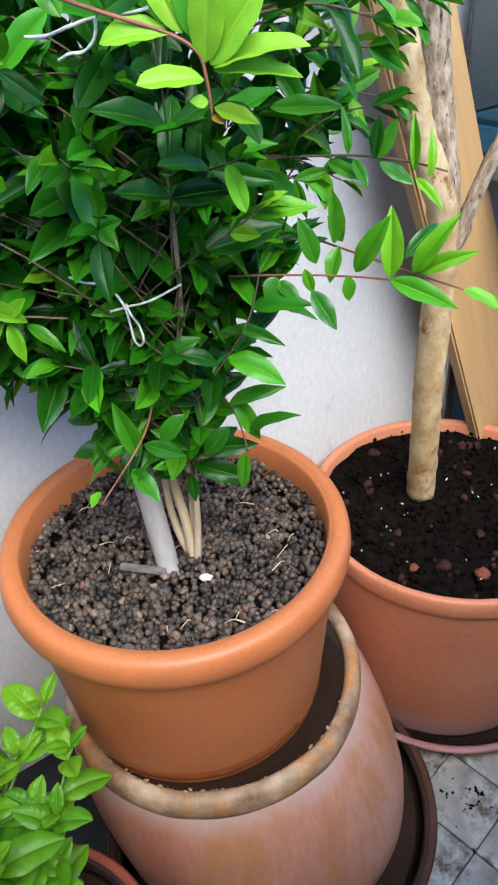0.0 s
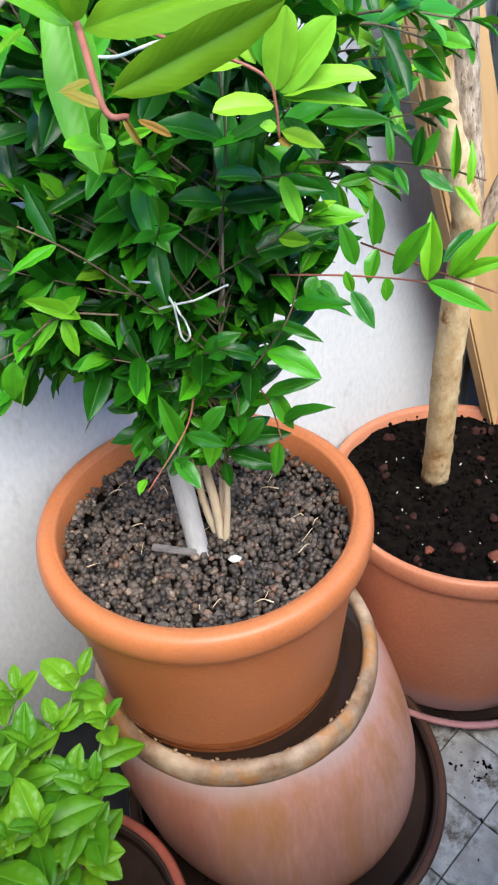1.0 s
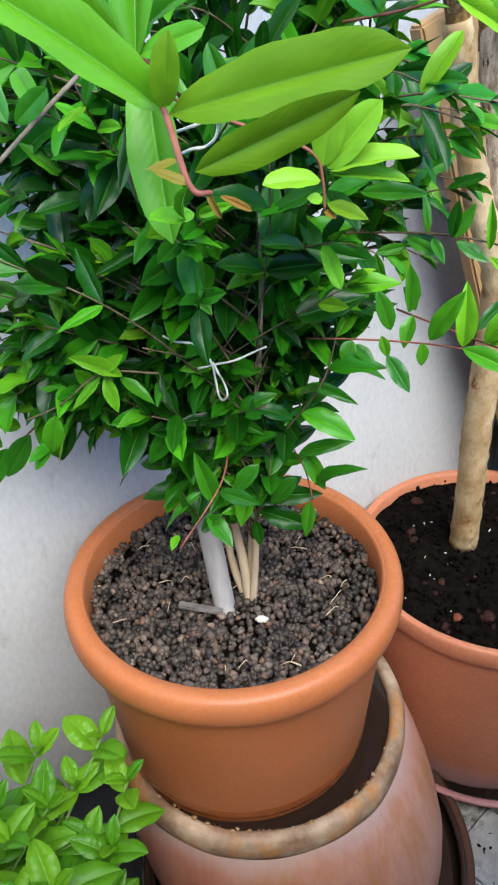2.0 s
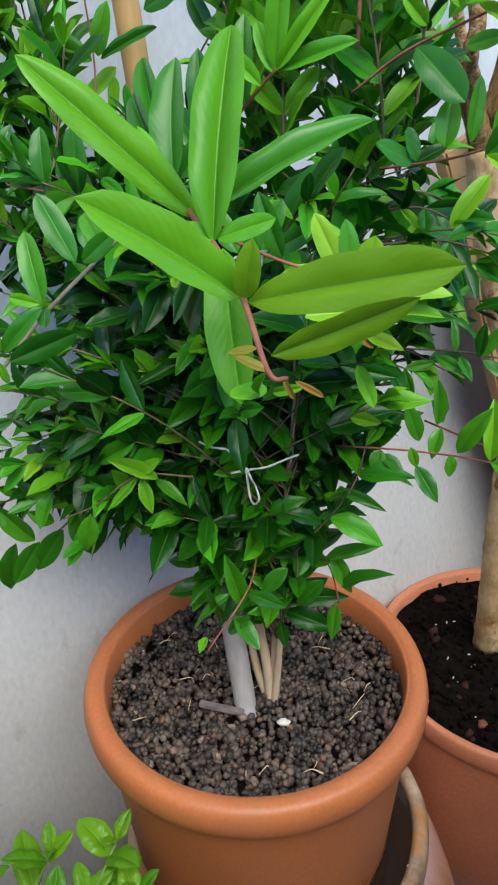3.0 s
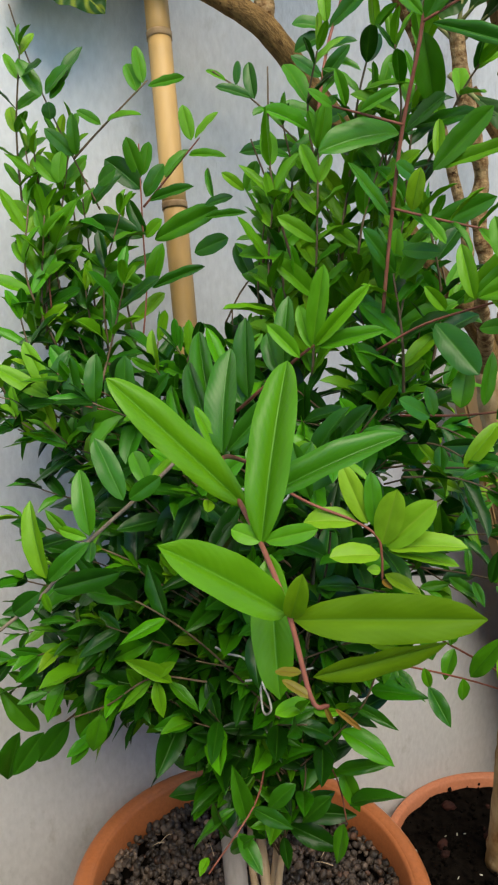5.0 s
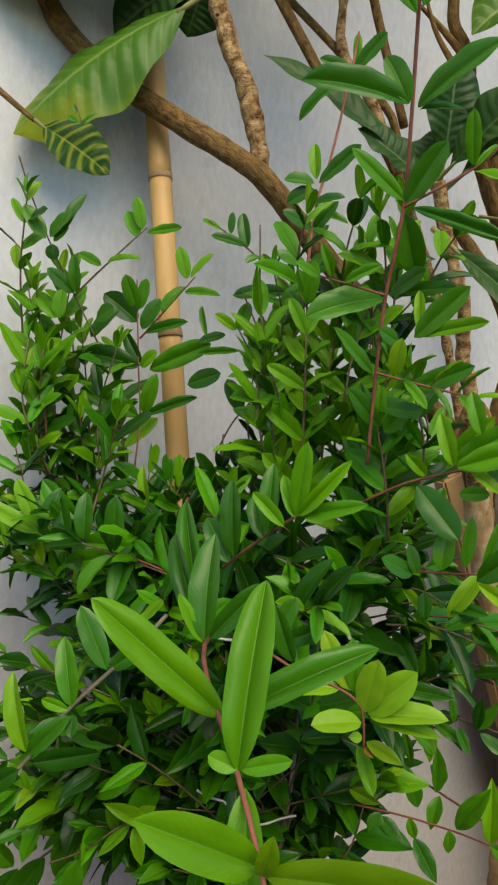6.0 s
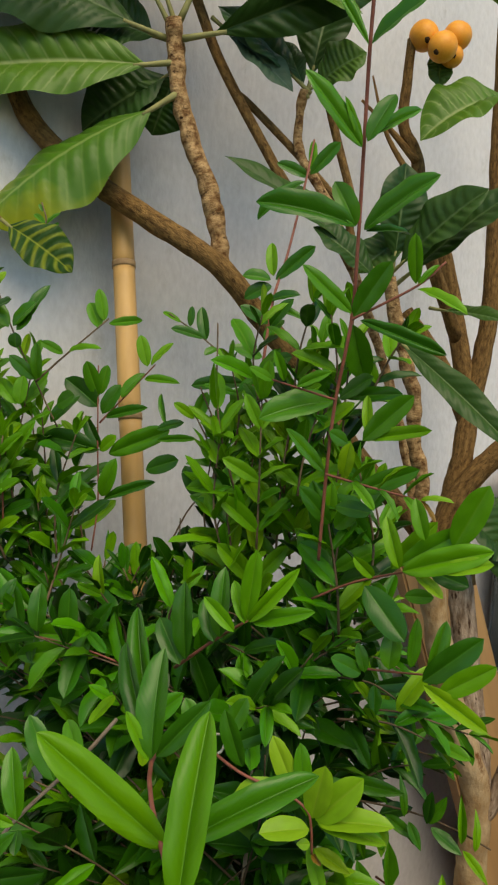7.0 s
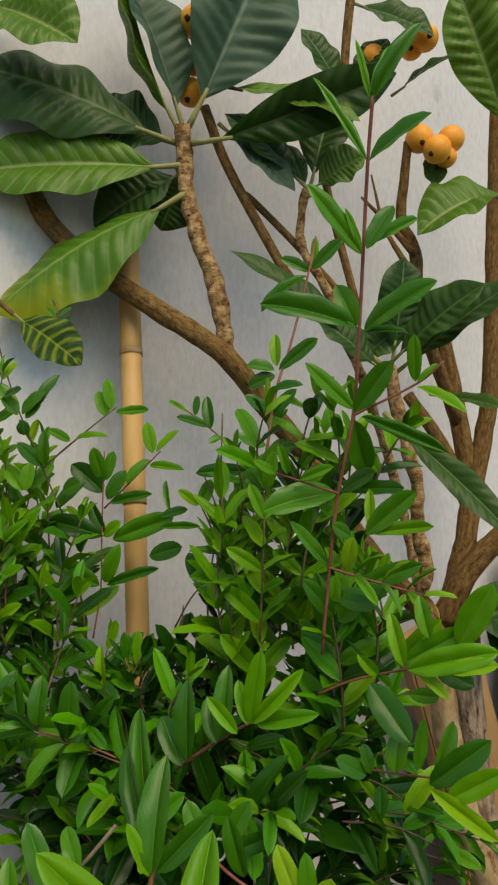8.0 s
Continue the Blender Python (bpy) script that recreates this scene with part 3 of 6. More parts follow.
soil2 = new("soil", disc("tree_soil", 0.188, 5.0, 0.007, None))
soil2.location = (0.325, 0.287, 0.312)
soil2.data.materials.append(SOIL)
tagged(soil2, "black moist potting soil round the tree trunk", "soil", "", "stuff")
heap = Heap()
for k in range(900):
    a, r = rnd(0, 6.283), 0.186 * math.sqrt(random.random())
    s = rnd(0.001, 0.004)
    v, f = random.choice(LUMPS)
    heap.put(v, f, None, Matrix.LocRotScale((0.325 + r * math.cos(a), 0.287 + r * math.sin(a), 0.312 + rnd(-0.001, 0.005)), Euler((rnd(0, 6), rnd(0, 6), rnd(0, 6))), (s, s, s)))
crumbs = new("soil_crumbs", heap.mesh("soil_crumbs"))
crumbs.data.materials.append(SOIL)
tagged(crumbs, "loose black soil crumbs on the tree pot", "soil", "", "stuff")
heap = Heap()
for k in range(46):
    a, r = rnd(0, 6.283), 0.18 * math.sqrt(random.random())
    s = rnd(0.003, 0.0085) * (1.3 if random.random() < 0.25 else 1)
    v, f = random.choice(LUMPS)
    heap.put(v, f, None, Matrix.LocRotScale((0.325 + r * math.cos(a), 0.287 + r * math.sin(a), 0.313 + rnd(0, 0.003)), Euler((rnd(0, 6), rnd(0, 6), rnd(0, 6))), (s, s * 0.9, s * 0.8)))
lap = new("lapilli", heap.mesh("lapilli"))
lap.data.materials.append(LAPILLI)
tagged(lap, "dark red lava stones scattered on the soil", "stones", "", "stuff")

heap = Heap()
for k in range(36):
    a, r = rnd(0, 6.283), 0.18 * math.sqrt(random.random())
    s = rnd(0.0005, 0.0013)
    v, f = random.choice(LUMPS)
    heap.put(v, f, None, Matrix.LocRotScale((0.325 + r * math.cos(a), 0.287 + r * math.sin(a), 0.3165 + rnd(0, 0.002)), Euler((rnd(0, 6), rnd(0, 6), rnd(0, 6))), (s * rnd(1, 3), s, s * 0.7)))
flecks = new("soil_flecks", heap.mesh("soil_flecks"))
flecks.data.materials.append(STRING)
tagged(flecks, "tiny white flecks scattered over the black soil", "flecks", "", "stuff")
for x, y, size, tone in ((0.344, 0.151, 0.0095, 0), (0.30, 0.165, 0.0085, 1), (0.39, 0.2, 0.008, 0), (0.26, 0.16, 0.006, 0), (0.355, 0.225, 0.007, 1), (0.415, 0.29, 0.009, 1), (0.245, 0.225, 0.006, 1)):
    pebble = thing("lava_stone", "porous reddish lava stone lying on the black soil", "stone", (x, y, 0.317), "lava stones")
    v, f = lump(x * 90, 0.8, 2)
    part("piece", raw("lava_stone", [Vector(p) * size for p in v], f), RED_STONE if tone == 0 else LAPILLI, pebble)

# ---- the shrub ----
shrub = thing("shrub", "bushy green shrub with glossy narrow opposite leaves in the pot", "shrub", (0, 0, 0.5))
inv = Matrix.Translation((0, 0, -0.5))
WIDTHS = [0.33 + 0.02 * k for k in range(6)]
BLADES = [blade(1.0, WIDTHS[k], 12, 4, 0.22 + 0.17 * (k % 3), -0.1 + 0.28 * (k % 4), 0.95, 0.86, 0.1, seed=k, full=2.0, twist=0.5 * (k % 3 - 1), dome=0.16) for k in range(6)]
# long blunt leaves of the strong shoots
WIDTHS += [0.3, 0.3, 0.3]
BLADES += [blade(1.0, 0.3, 30, 10, 0.3 + 0.14 * k, 0.1 + 0.2 * k, 0.66, 1.12, 0.07, seed=2.0 * k, full=2.8, twist=0.3 * (k - 1), dome=0.2, ribs=13, rib_depth=0.0022) for k in range(3)]
# small blunt leaves of the upper shoots
WIDTHS += [0.3, 0.34, 0.32]
BLADES += [blade(1.0, WIDTHS[9 + k], 12, 4, 0.25 + 0.2 * k, 0.05 + 0.22 * k, 0.64, 1.08, 0.08, seed=3.0 * k, full=2.5, twist=0.4 * (k - 1), dome=0.16) for k in range(3)]
BLADE_MESH = {}
fill_leaf, fill_young, fill_twig = Heap(), Heap(), Heap()
count = [0]


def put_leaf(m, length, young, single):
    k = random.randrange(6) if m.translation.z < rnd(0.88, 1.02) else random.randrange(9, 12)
    x, y, z = m.translation
    # leaves before the strings are left out so the camera sees them
    if (-0.045 < x < 0.07 and y < -0.075 and 0.775 < z < 0.865) or (0.0 < x < 0.07 and y < -0.12 and 0.95 < z < 0.978):
        return
    # and along the camera's line to the bamboo, to keep it in view
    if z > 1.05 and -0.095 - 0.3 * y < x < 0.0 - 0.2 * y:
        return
    mat = YOUNG if young else LEAF
    m = m @ Matrix.Diagonal((length, length, length, 1))
    if single and count[0] < 300:
        count[0] += 1
        key = (k, young)
        if key not in BLADE_MESH:
            BLADE_MESH[key] = raw("leaf", *BLADES[k])
        part("leaf", BLADE_MESH[key], mat, shrub, at=inv @ m)
    else:
        (fill_young if young else fill_leaf).put(*BLADES[k], m)


def shoot(points, r0=0.0016, r1=0.0007, gap=0.028, size=(0.035, 0.05), young=0.2, start=0.15, spread=55, single=False, material=None, tip=True, turn=None, droop=0.15):
    """A twig along points with pairs of opposite leaves, each pair turned a quarter against the last."""
    line = spline(points, 8)
    total = sum((line[i + 1] - line[i]).length for i in range(len(line) - 1))
    v, f = tube(line, r0, r1, 6)
    if single:
        part("twig", raw("twig", [inv @ q for q in v], f), material or RED_TWIG, shrub)
    else:
        fill_twig.put(v, f, None, Matrix())
    run, nxt = 0.0, total * start
    quarter = rnd(0, 3.14) if turn is None else turn
    for i in range(len(line) - 1):
        d = line[i + 1] - line[i]
        while nxt <= run + d.length and d.length > 0:
            p = line[i] + d * ((nxt - run) / d.length)
            w = d.normalized()
            part_done = nxt / total
            side = w.orthogonal().normalized()
            side.rotate(Matrix.Rotation(quarter, 3, w))
            quarter += 1.5708 + rnd(-0.25, 0.25)
            near_tip = part_done > 0.82
            ang = radians(spread + rnd(-12, 12) - (18 if near_tip else 0))
            for s in (1, -1):
                way = w * math.cos(ang) + side * s * math.sin(ang) + Vector((0, 0, -droop * rnd(0, 1)))
                ln = rnd(*size) * (0.72 if near_tip else 1)
                tilt = 0.7 if p.z > 0.98 else 0.35
                up = (w * tilt + Vector((rnd(-0.5, 0.5), rnd(-1.5, -0.3) if p.z > 1.02 else rnd(-0.85, 0.1), rnd(0.3, 0.8)))).normalized()
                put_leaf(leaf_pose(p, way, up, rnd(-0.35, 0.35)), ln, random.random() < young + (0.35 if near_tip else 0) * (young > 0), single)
            nxt += gap * rnd(0.8, 1.2)
        run += d.length
    if tip:
        w = (line[-1] - line[-2]).normalized()
        side = w.orthogonal().normalized()
        side.rotate(Matrix.Rotation(quarter, 3, w))
        for s in (1, -1):
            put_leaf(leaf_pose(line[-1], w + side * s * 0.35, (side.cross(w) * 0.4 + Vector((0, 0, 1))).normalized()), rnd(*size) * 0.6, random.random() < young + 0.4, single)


# main stems from the gravel
stems = [[(0.017, -0.009, 0.495), (0.012, -0.008, 0.56), (-0.01, 0.0, 0.7), (-0.03, 0.0, 0.86), (-0.045, 0.01, 0.96)],
         [(0.02, -0.006, 0.495), (0.022, -0.005, 0.56), (0.03, 0.0, 0.7), (0.06, 0.01, 0.86), (0.085, -0.02, 0.97)],
         [(0.014, -0.006, 0.495), (0.0, -0.002, 0.55), (-0.012, 0.01, 0.64), (-0.07, 0.03, 0.83), (-0.1, 0.03, 0.94)],
         [(0.02, -0.012, 0.495), (0.027, -0.014, 0.57), (0.035, -0.03, 0.7), (0.05, -0.07, 0.84), (0.055, -0.1, 0.93)]]
for k, s in enumerate(stems):
    stick("stem", [inv @ Vector(q) for q in s], 0.006 - 0.0006 * k, 0.0008, STEM, shrub, segs=9, rough=0.1)

# crown: outline of the dense part by height
RADII = [(0.62, 0.02), (0.66, 0.03), (0.70, 0.04), (0.74, 0.06), (0.78, 0.115), (0.82, 0.155), (0.88, 0.195), (0.97, 0.205), (1.03, 0.18)]


def crown(z):
    for (a, ra), (b, rb) in zip(RADII, RADII[1:]):
        if a <= z <= b:
            return ra + (rb - ra) * (z - a) / (b - a)
    return 0.0


# twigs fork off the stems, rise and spread to the outline
for k in range(220):
    z = rnd(0.675, 1.03)
    a, q = rnd(0, 6.283), math.sqrt(rnd(0.05, 1.0))
    r = crown(z) * q
    end = Vector((-0.1 * min(0.22, max(0.0, z - 0.68)) + r * math.cos(a), -0.035 + 0.8 * r * math.sin(a), z))
    end.x = min(end.x, 0.15 - rnd(0, 0.055)) if z < 1.0 else end.x
    s = random.choice(stems)
    z0 = max(0.61, z - rnd(0.03, 0.13) - r * 0.25)
    base = Vector(s[0]).lerp(Vector(s[-1]), min(1, max(0, (z0 - 0.495) / 0.46)))
    mid = base.lerp(end, 0.55) + Vector((rnd(-0.02, 0.02), rnd(-0.02, 0.02), rnd(0.0, 0.025)))
    shoot([base, mid, end], 0.0009, 0.0005, 0.023, (0.03, 0.05), 0.02 + 0.14 * (q > 0.88 and z < 0.92), 0.35, 55, droop=0.3)

# short shoots close before the stems
for k in range(50):
    base = Vector((rnd(-0.06, 0.075), rnd(-0.05, -0.01), rnd(0.72, 0.92)))
    end = base + Vector((rnd(-0.03, 0.03), rnd(-0.035, -0.01), rnd(-0.02, 0.03)))
    shoot([base, base.lerp(end, 0.5) + Vector((0, 0, 0.005)), end], 0.0009, 0.0005, 0.019, (0.03, 0.048), 0.03, 0.05, 55, droop=0.35)

# upright shoots out of the crown: a column round the tall shoot, a lower tuft by the tree, loose ones over the other side
for count_of, xs, ys, zs, rise, tone in ((26, (-0.005, 0.105), (-0.05, 0.06), (0.98, 1.1), (0.07, 0.17), 0.85), (18, (0.08, 0.135), (-0.08, 0.05), (0.97, 1.06), (0.03, 0.1), 0.3),
                                         (11, (-0.22, -0.09), (-0.05, 0.06), (0.96, 1.03), (0.04, 0.1), 0.12), (9, (-0.22, -0.12), (-0.03, 0.06), (1.02, 1.06), (0.07, 0.16), 0.8), (14, (-0.1, 0.0), (-0.06, 0.05), (0.95, 1.0), (0.03, 0.07), 0.02)):
    for k in range(count_of):
        base = Vector((rnd(*xs), rnd(*ys), rnd(*zs)))
        end = base + Vector((rnd(-0.03, 0.03), rnd(-0.025, 0.025), rnd(*rise)))
        shoot([base, base.lerp(end, 0.5) + Vector((rnd(-0.01, 0.01), rnd(-0.01, 0.01), 0)), end], 0.0011, 0.0006, 0.02, (0.029, 0.043), tone, 0.02, 48, droop=0.05)

# low shoots spreading over the other side
for k in range(24):
    base = Vector((rnd(-0.07, -0.03), rnd(-0.05, 0.02), rnd(0.77, 0.84)))
    end = Vector((rnd(-0.2, -0.08), rnd(-0.1, 0.0), rnd(0.735, 0.81)))
    shoot([base, base.lerp(end, 0.5) + Vector((0, 0, 0.012)), end], 0.0009, 0.0005, 0.02, (0.03, 0.046), 0.1, 0.25, 55, droop=0.35)

# side shoots hanging out towards the tree
for k in range(14):
    base = Vector((rnd(0.08, 0.12), rnd(-0.1, 0.02), rnd(0.88, 1.0)))
    end = base + Vector((rnd(0.04, 0.085), rnd(-0.03, 0.02), rnd(-0.02, 0.035)))
    shoot([base, base.lerp(end, 0.5) + Vector((0, 0, 0.006)), end], 0.0009, 0.0005, 0.02, (0.028, 0.04), 0.25, 0.2, 55, droop=0.3)


# ---- single leaves and twigs of the shrub ----
def hero(base, tip, width, material, up=None):
    """One leaf from its stalk to its tip."""
    b, e = Vector(base), Vector(tip)
    ln = (e - b).length
    material = LEAF_BRIGHT if material is LEAF else material
    k = random.randrange(6, 9) if ln > 0.046 and b.z > 0.9 else random.randrange(6) if b.z < 0.95 else random.randrange(9, 12)
    face, roll = Vector((rnd(-0.35, 0.35), rnd(-0.8, -0.35), 0.75)), rnd(-0.2, 0.2)
    m = leaf_pose(b, e - b, face.normalized() if up is None else Vector(up).normalized(), roll if up is None else 0.0) @ Matrix.Diagonal(((0.94 if material in (FRESH, OLIVE) else 0.8) * width / WIDTHS[k], ln * 1.03, ln, 1))
    if count[0] < 300:
        count[0] += 1
        key = (k, material.name)
        if key not in BLADE_MESH:
            BLADE_MESH[key] = raw("leaf", *BLADES[k])
        part("leaf", BLADE_MESH[key], material, shrub, at=inv @ m)
    else:
        (fill_leaf if material is LEAF_BRIGHT else fill_young).put(*BLADES[k], m)


def sprig(points, r0, r1, material):
    v, f = tube(spline(points, 6), r0, r1, 8)
    part("twig", raw("twig", [inv @ q for q in v], f), material, shrub)


# twig reaching out towards the path
sprig([(0.03, -0.16, 0.985), (0.033, -0.278, 1.023), (0.062, -0.351, 1.018), (0.0745, -0.380, 1.0115), (0.083, -0.401, 1.002), (0.087, -0.401, 1.0005)], 0.0011, 0.0005, RED_TWIG)
hero((0.033, -0.278, 1.025), (0.030, -0.268, 1.067), 0.0184, LEAF, (-0.16, -0.85, 0.34))
hero((0.026, -0.248, 1.013), (0.005, -0.228, 1.072), 0.0161, LEAF, (-0.06, -0.85, 0.35))
hero((0.028, -0.258, 1.018), (0.002, -0.238, 1.058), 0.0141, LEAF, (-0.26, -0.85, 0.44))
hero((0.032, -0.278, 1.024), (0.022, -0.278, 1.043), 0.0071, YOUNG, (0.25, -0.85, 0.58))
hero((0.035, -0.278, 1.026), (0.055, -0.278, 1.050), 0.0115, LEAF, (0.16, -0.85, 0.38))
hero((0.037, -0.258, 0.989), (0.019, -0.228, 0.955), 0.0182, LEAF, (0.02, -0.85, 0.40))
hero((0.037, -0.258, 0.997), (0.016, -0.238, 0.962), 0.0134, LEAF, (-0.20, -0.85, 0.34))
hero((0.052, -0.325, 1.020), (0.014, -0.343, 1.063), 0.0145, FRESH, (0.0, -0.75, 0.65))
hero((0.056, -0.325, 1.022), (0.099, -0.321, 1.051), 0.0145, LEAF, (0.0, -0.75, 0.65))
hero((0.062, -0.351, 1.018), (0.064, -0.336, 1.073), 0.0148, FRESH, (0.0, -0.75, 0.65))
hero((0.062, -0.351, 1.019), (0.053, -0.351, 1.022), 0.0075, YOUNG, (-0.17, -0.85, 0.62))
hero((0.063, -0.351, 1.019), (0.078, -0.351, 1.024), 0.0074, YOUNG, (0.20, -0.85, 0.58))
hero((0.074, -0.380, 1.0115), (0.0525, -0.405, 1.0375), 0.0128, FRESH, (0.0, -0.75, 0.65))
hero((0.076, -0.382, 1.011), (0.1195, -0.392, 1.0215), 0.0125, OLIVE, (0.1, -0.8, 0.55))
hero((0.0825, -0.393, 1.0025), (0.1120, -0.393, 1.0145), 0.0095, OLIVE, (0.0, -0.9, -0.2))
hero((0.0755, -0.384, 1.0125), (0.0785, -0.389, 1.0245), 0.0062, OLIVE, (0.18, -0.85, 0.37))
hero((0.066, -0.358, 1.018), (0.0715, -0.379, 0.9865), 0.0125, FRESH, (-0.11, -0.85, 0.52))
hero((0.081, -0.390, 0.994), (0.075, -0.400, 0.996), 0.0053, YOUNG, (0.14, -0.85, 0.60))
hero((0.083, -0.395, 0.995), (0.089, -0.400, 0.998), 0.0028, YOUNG, (0.23, -0.85, 0.33))
hero((0.0885, -0.401, 1.000), (0.0945, -0.405, 0.9985), 0.0017, BRONZE)
hero((0.083, -0.401, 1.002), (0.076, -0.399, 1.0045), 0.0034, BRONZE)
hero((0.086, -0.401, 1.001), (0.0885, -0.402, 0.996), 0.0016, BRONZE)
hero((0.083, -0.402, 1.002), (0.078, -0.396, 0.994), 0.0029, YOUNG)
hero((0.080, -0.396, 1.005), (0.0735, -0.394, 1.0035), 0.0036, BRONZE)
hero((0.045, -0.165, 0.979), (0.056, -0.160, 1.002), 0.0142, LEAF, (0.06, -0.85, 0.54))
hero((0.033, -0.165, 0.977), (0.021, -0.160, 0.998), 0.0144, LEAF, (0.00, -0.85, 0.36))
hero((0.048, -0.165, 0.976), (0.073, -0.165, 0.989), 0.0134, LEAF, (-0.02, -0.85, 0.33))
# loose shoots over the side
shoot([(-0.174, 0.020, 1.068), (-0.181, 0.010, 1.126), (-0.183, 0.000, 1.187)], 0.001, 0.0006, 0.02, (0.024, 0.034), 0.6, 0.15, 55)
shoot([(-0.205, 0.020, 1.138), (-0.201, 0.010, 1.196), (-0.189, 0.000, 1.253)], 0.001, 0.0006, 0.02, (0.024, 0.034), 0.6, 0.15, 55)
shoot([(0.013, 0.020, 1.124), (0.017, 0.010, 1.162), (0.010, 0.000, 1.198)], 0.001, 0.0006, 0.02, (0.024, 0.034), 0.6, 0.15, 55)
shoot([(-0.203, 0.020, 1.041), (-0.191, 0.010, 1.092), (-0.168, 0.000, 1.123)], 0.001, 0.0006, 0.02, (0.024, 0.034), 0.6, 0.15, 55)
shoot([(0.061, -0.020, 1.157), (0.065, -0.030, 1.204), (0.074, -0.040, 1.241)], 0.001, 0.0006, 0.02, (0.028, 0.04), 0.3, 0.15, 55)
shoot([(0.078, -0.020, 1.142), (0.093, -0.030, 1.189), (0.087, -0.040, 1.233)], 0.001, 0.0006, 0.02, (0.028, 0.04), 0.3, 0.15, 55)
shoot([(0.111, -0.020, 1.161), (0.129, -0.030, 1.203), (0.139, -0.040, 1.220)], 0.001, 0.0006, 0.02, (0.028, 0.04), 0.3, 0.15, 55)
shoot([(0.039, -0.020, 1.156), (0.032, -0.030, 1.198), (0.038, -0.040, 1.231)], 0.001, 0.0006, 0.02, (0.028, 0.04), 0.3, 0.15, 55)
sprig([(-0.141, -0.030, 1.285), (-0.131, -0.030, 1.295), (-0.135, -0.030, 1.310)], 0.0007, 0.0005, TWIG)
sprig([(-0.137, -0.030, 1.288), (-0.124, -0.030, 1.287), (-0.116, -0.030, 1.283)], 0.0006, 0.0004, TWIG)
hero((-0.132, -0.030, 1.294), (-0.141, -0.030, 1.303), 0.0052, LEAF, (0.26, -0.85, 0.60))
hero((-0.131, -0.030, 1.294), (-0.121, -0.030, 1.303), 0.0046, LEAF, (0.03, -0.85, 0.41))
hero((-0.129, -0.030, 1.288), (-0.121, -0.030, 1.295), 0.0046, LEAF, (0.25, -0.85, 0.50))
hero((-0.134, -0.030, 1.303), (-0.137, -0.030, 1.309), 0.0036, LEAF, (0.23, -0.85, 0.60))
# tall shoot
sprig([(0.090, -0.094, 1.070), (0.092, -0.101, 1.128), (0.095, -0.109, 1.173), (0.102, -0.116, 1.223), (0.103, -0.123, 1.273), (0.103, -0.130, 1.318), (0.103, -0.138, 1.369), (0.104, -0.145, 1.406)], 0.0011, 0.0011, RED_TWIG)
hero((0.104, -0.145, 1.404), (0.125, -0.160, 1.444), 0.0157, LEAF, (0.01, -0.85, 0.44))
hero((0.102, -0.145, 1.405), (0.093, -0.150, 1.436), 0.0066, YOUNG, (0.06, -0.85, 0.45))
hero((0.103, -0.145, 1.405), (0.115, -0.130, 1.451), 0.0085, YOUNG, (-0.20, -0.85, 0.41))
hero((0.102, -0.143, 1.369), (0.070, -0.140, 1.421), 0.0107, LEAF, (0.19, -0.85, 0.32))
hero((0.104, -0.143, 1.369), (0.133, -0.160, 1.391), 0.0178, LEAF, (-0.27, -0.85, 0.52))
hero((0.102, -0.140, 1.315), (0.072, -0.160, 1.348), 0.0176, LEAF, (-0.13, -0.85, 0.49))
hero((0.105, -0.140, 1.318), (0.118, -0.140, 1.345), 0.0140, LEAF, (-0.02, -0.85, 0.42))
hero((0.105, -0.140, 1.320), (0.136, -0.120, 1.347), 0.0096, LEAF, (0.30, -0.85, 0.37))
hero((0.102, -0.140, 1.317), (0.092, -0.150, 1.338), 0.0062, YOUNG, (-0.05, -0.85, 0.37))
hero((0.101, -0.126, 1.275), (0.050, -0.150, 1.290), 0.0210, LEAF, (0.08, -0.85, 0.40))
hero((0.101, -0.126, 1.275), (0.089, -0.130, 1.301), 0.0156, LEAF, (-0.09, -0.85, 0.56))
hero((0.106, -0.126, 1.273), (0.140, -0.150, 1.300), 0.0213, LEAF, (-0.11, -0.85, 0.50))
hero((0.107, -0.126, 1.272), (0.137, -0.110, 1.279), 0.0079, LEAF, (0.24, -0.85, 0.34))
hero((0.102, -0.117, 1.226), (0.073, -0.130, 1.251), 0.0132, LEAF, (-0.26, -0.85, 0.38))
hero((0.103, -0.117, 1.224), (0.122, -0.130, 1.254), 0.0178, LEAF, (0.16, -0.85, 0.52))
hero((0.107, -0.117, 1.222), (0.154, -0.140, 1.204), 0.0107, LEAF, (-0.16, -0.85, 0.42))
hero((0.103, -0.110, 1.220), (0.112, -0.100, 1.185), 0.0208, LEAF, (-0.19, -0.85, 0.46))
hero((0.138, -0.120, 1.244), (0.135, -0.130, 1.270), 0.0109, YOUNG, (-0.27, -0.85, 0.54))
hero((0.139, -0.120, 1.241), (0.165, -0.140, 1.229), 0.0115, YOUNG, (0.24, -0.85, 0.63))
hero((0.139, -0.120, 1.243), (0.150, -0.120, 1.257), 0.0055, YOUNG, (0.14, -0.85, 0.64))
hero((0.093, -0.090, 1.173), (0.053, -0.120, 1.168), 0.0241, LEAF, (-0.29, -0.85, 0.40))
hero((0.097, -0.090, 1.175), (0.116, -0.110, 1.189), 0.0154, LEAF, (0.28, -0.85, 0.57))
hero((0.099, -0.090, 1.176), (0.134, -0.110, 1.180), 0.0122, LEAF, (-0.05, -0.85, 0.63))
hero((0.063, -0.110, 1.184), (0.059, -0.120, 1.201), 0.0079, YOUNG, (0.07, -0.85, 0.59))
hero((0.056, -0.110, 1.184), (0.043, -0.120, 1.191), 0.0087, YOUNG, (-0.12, -0.85, 0.37))
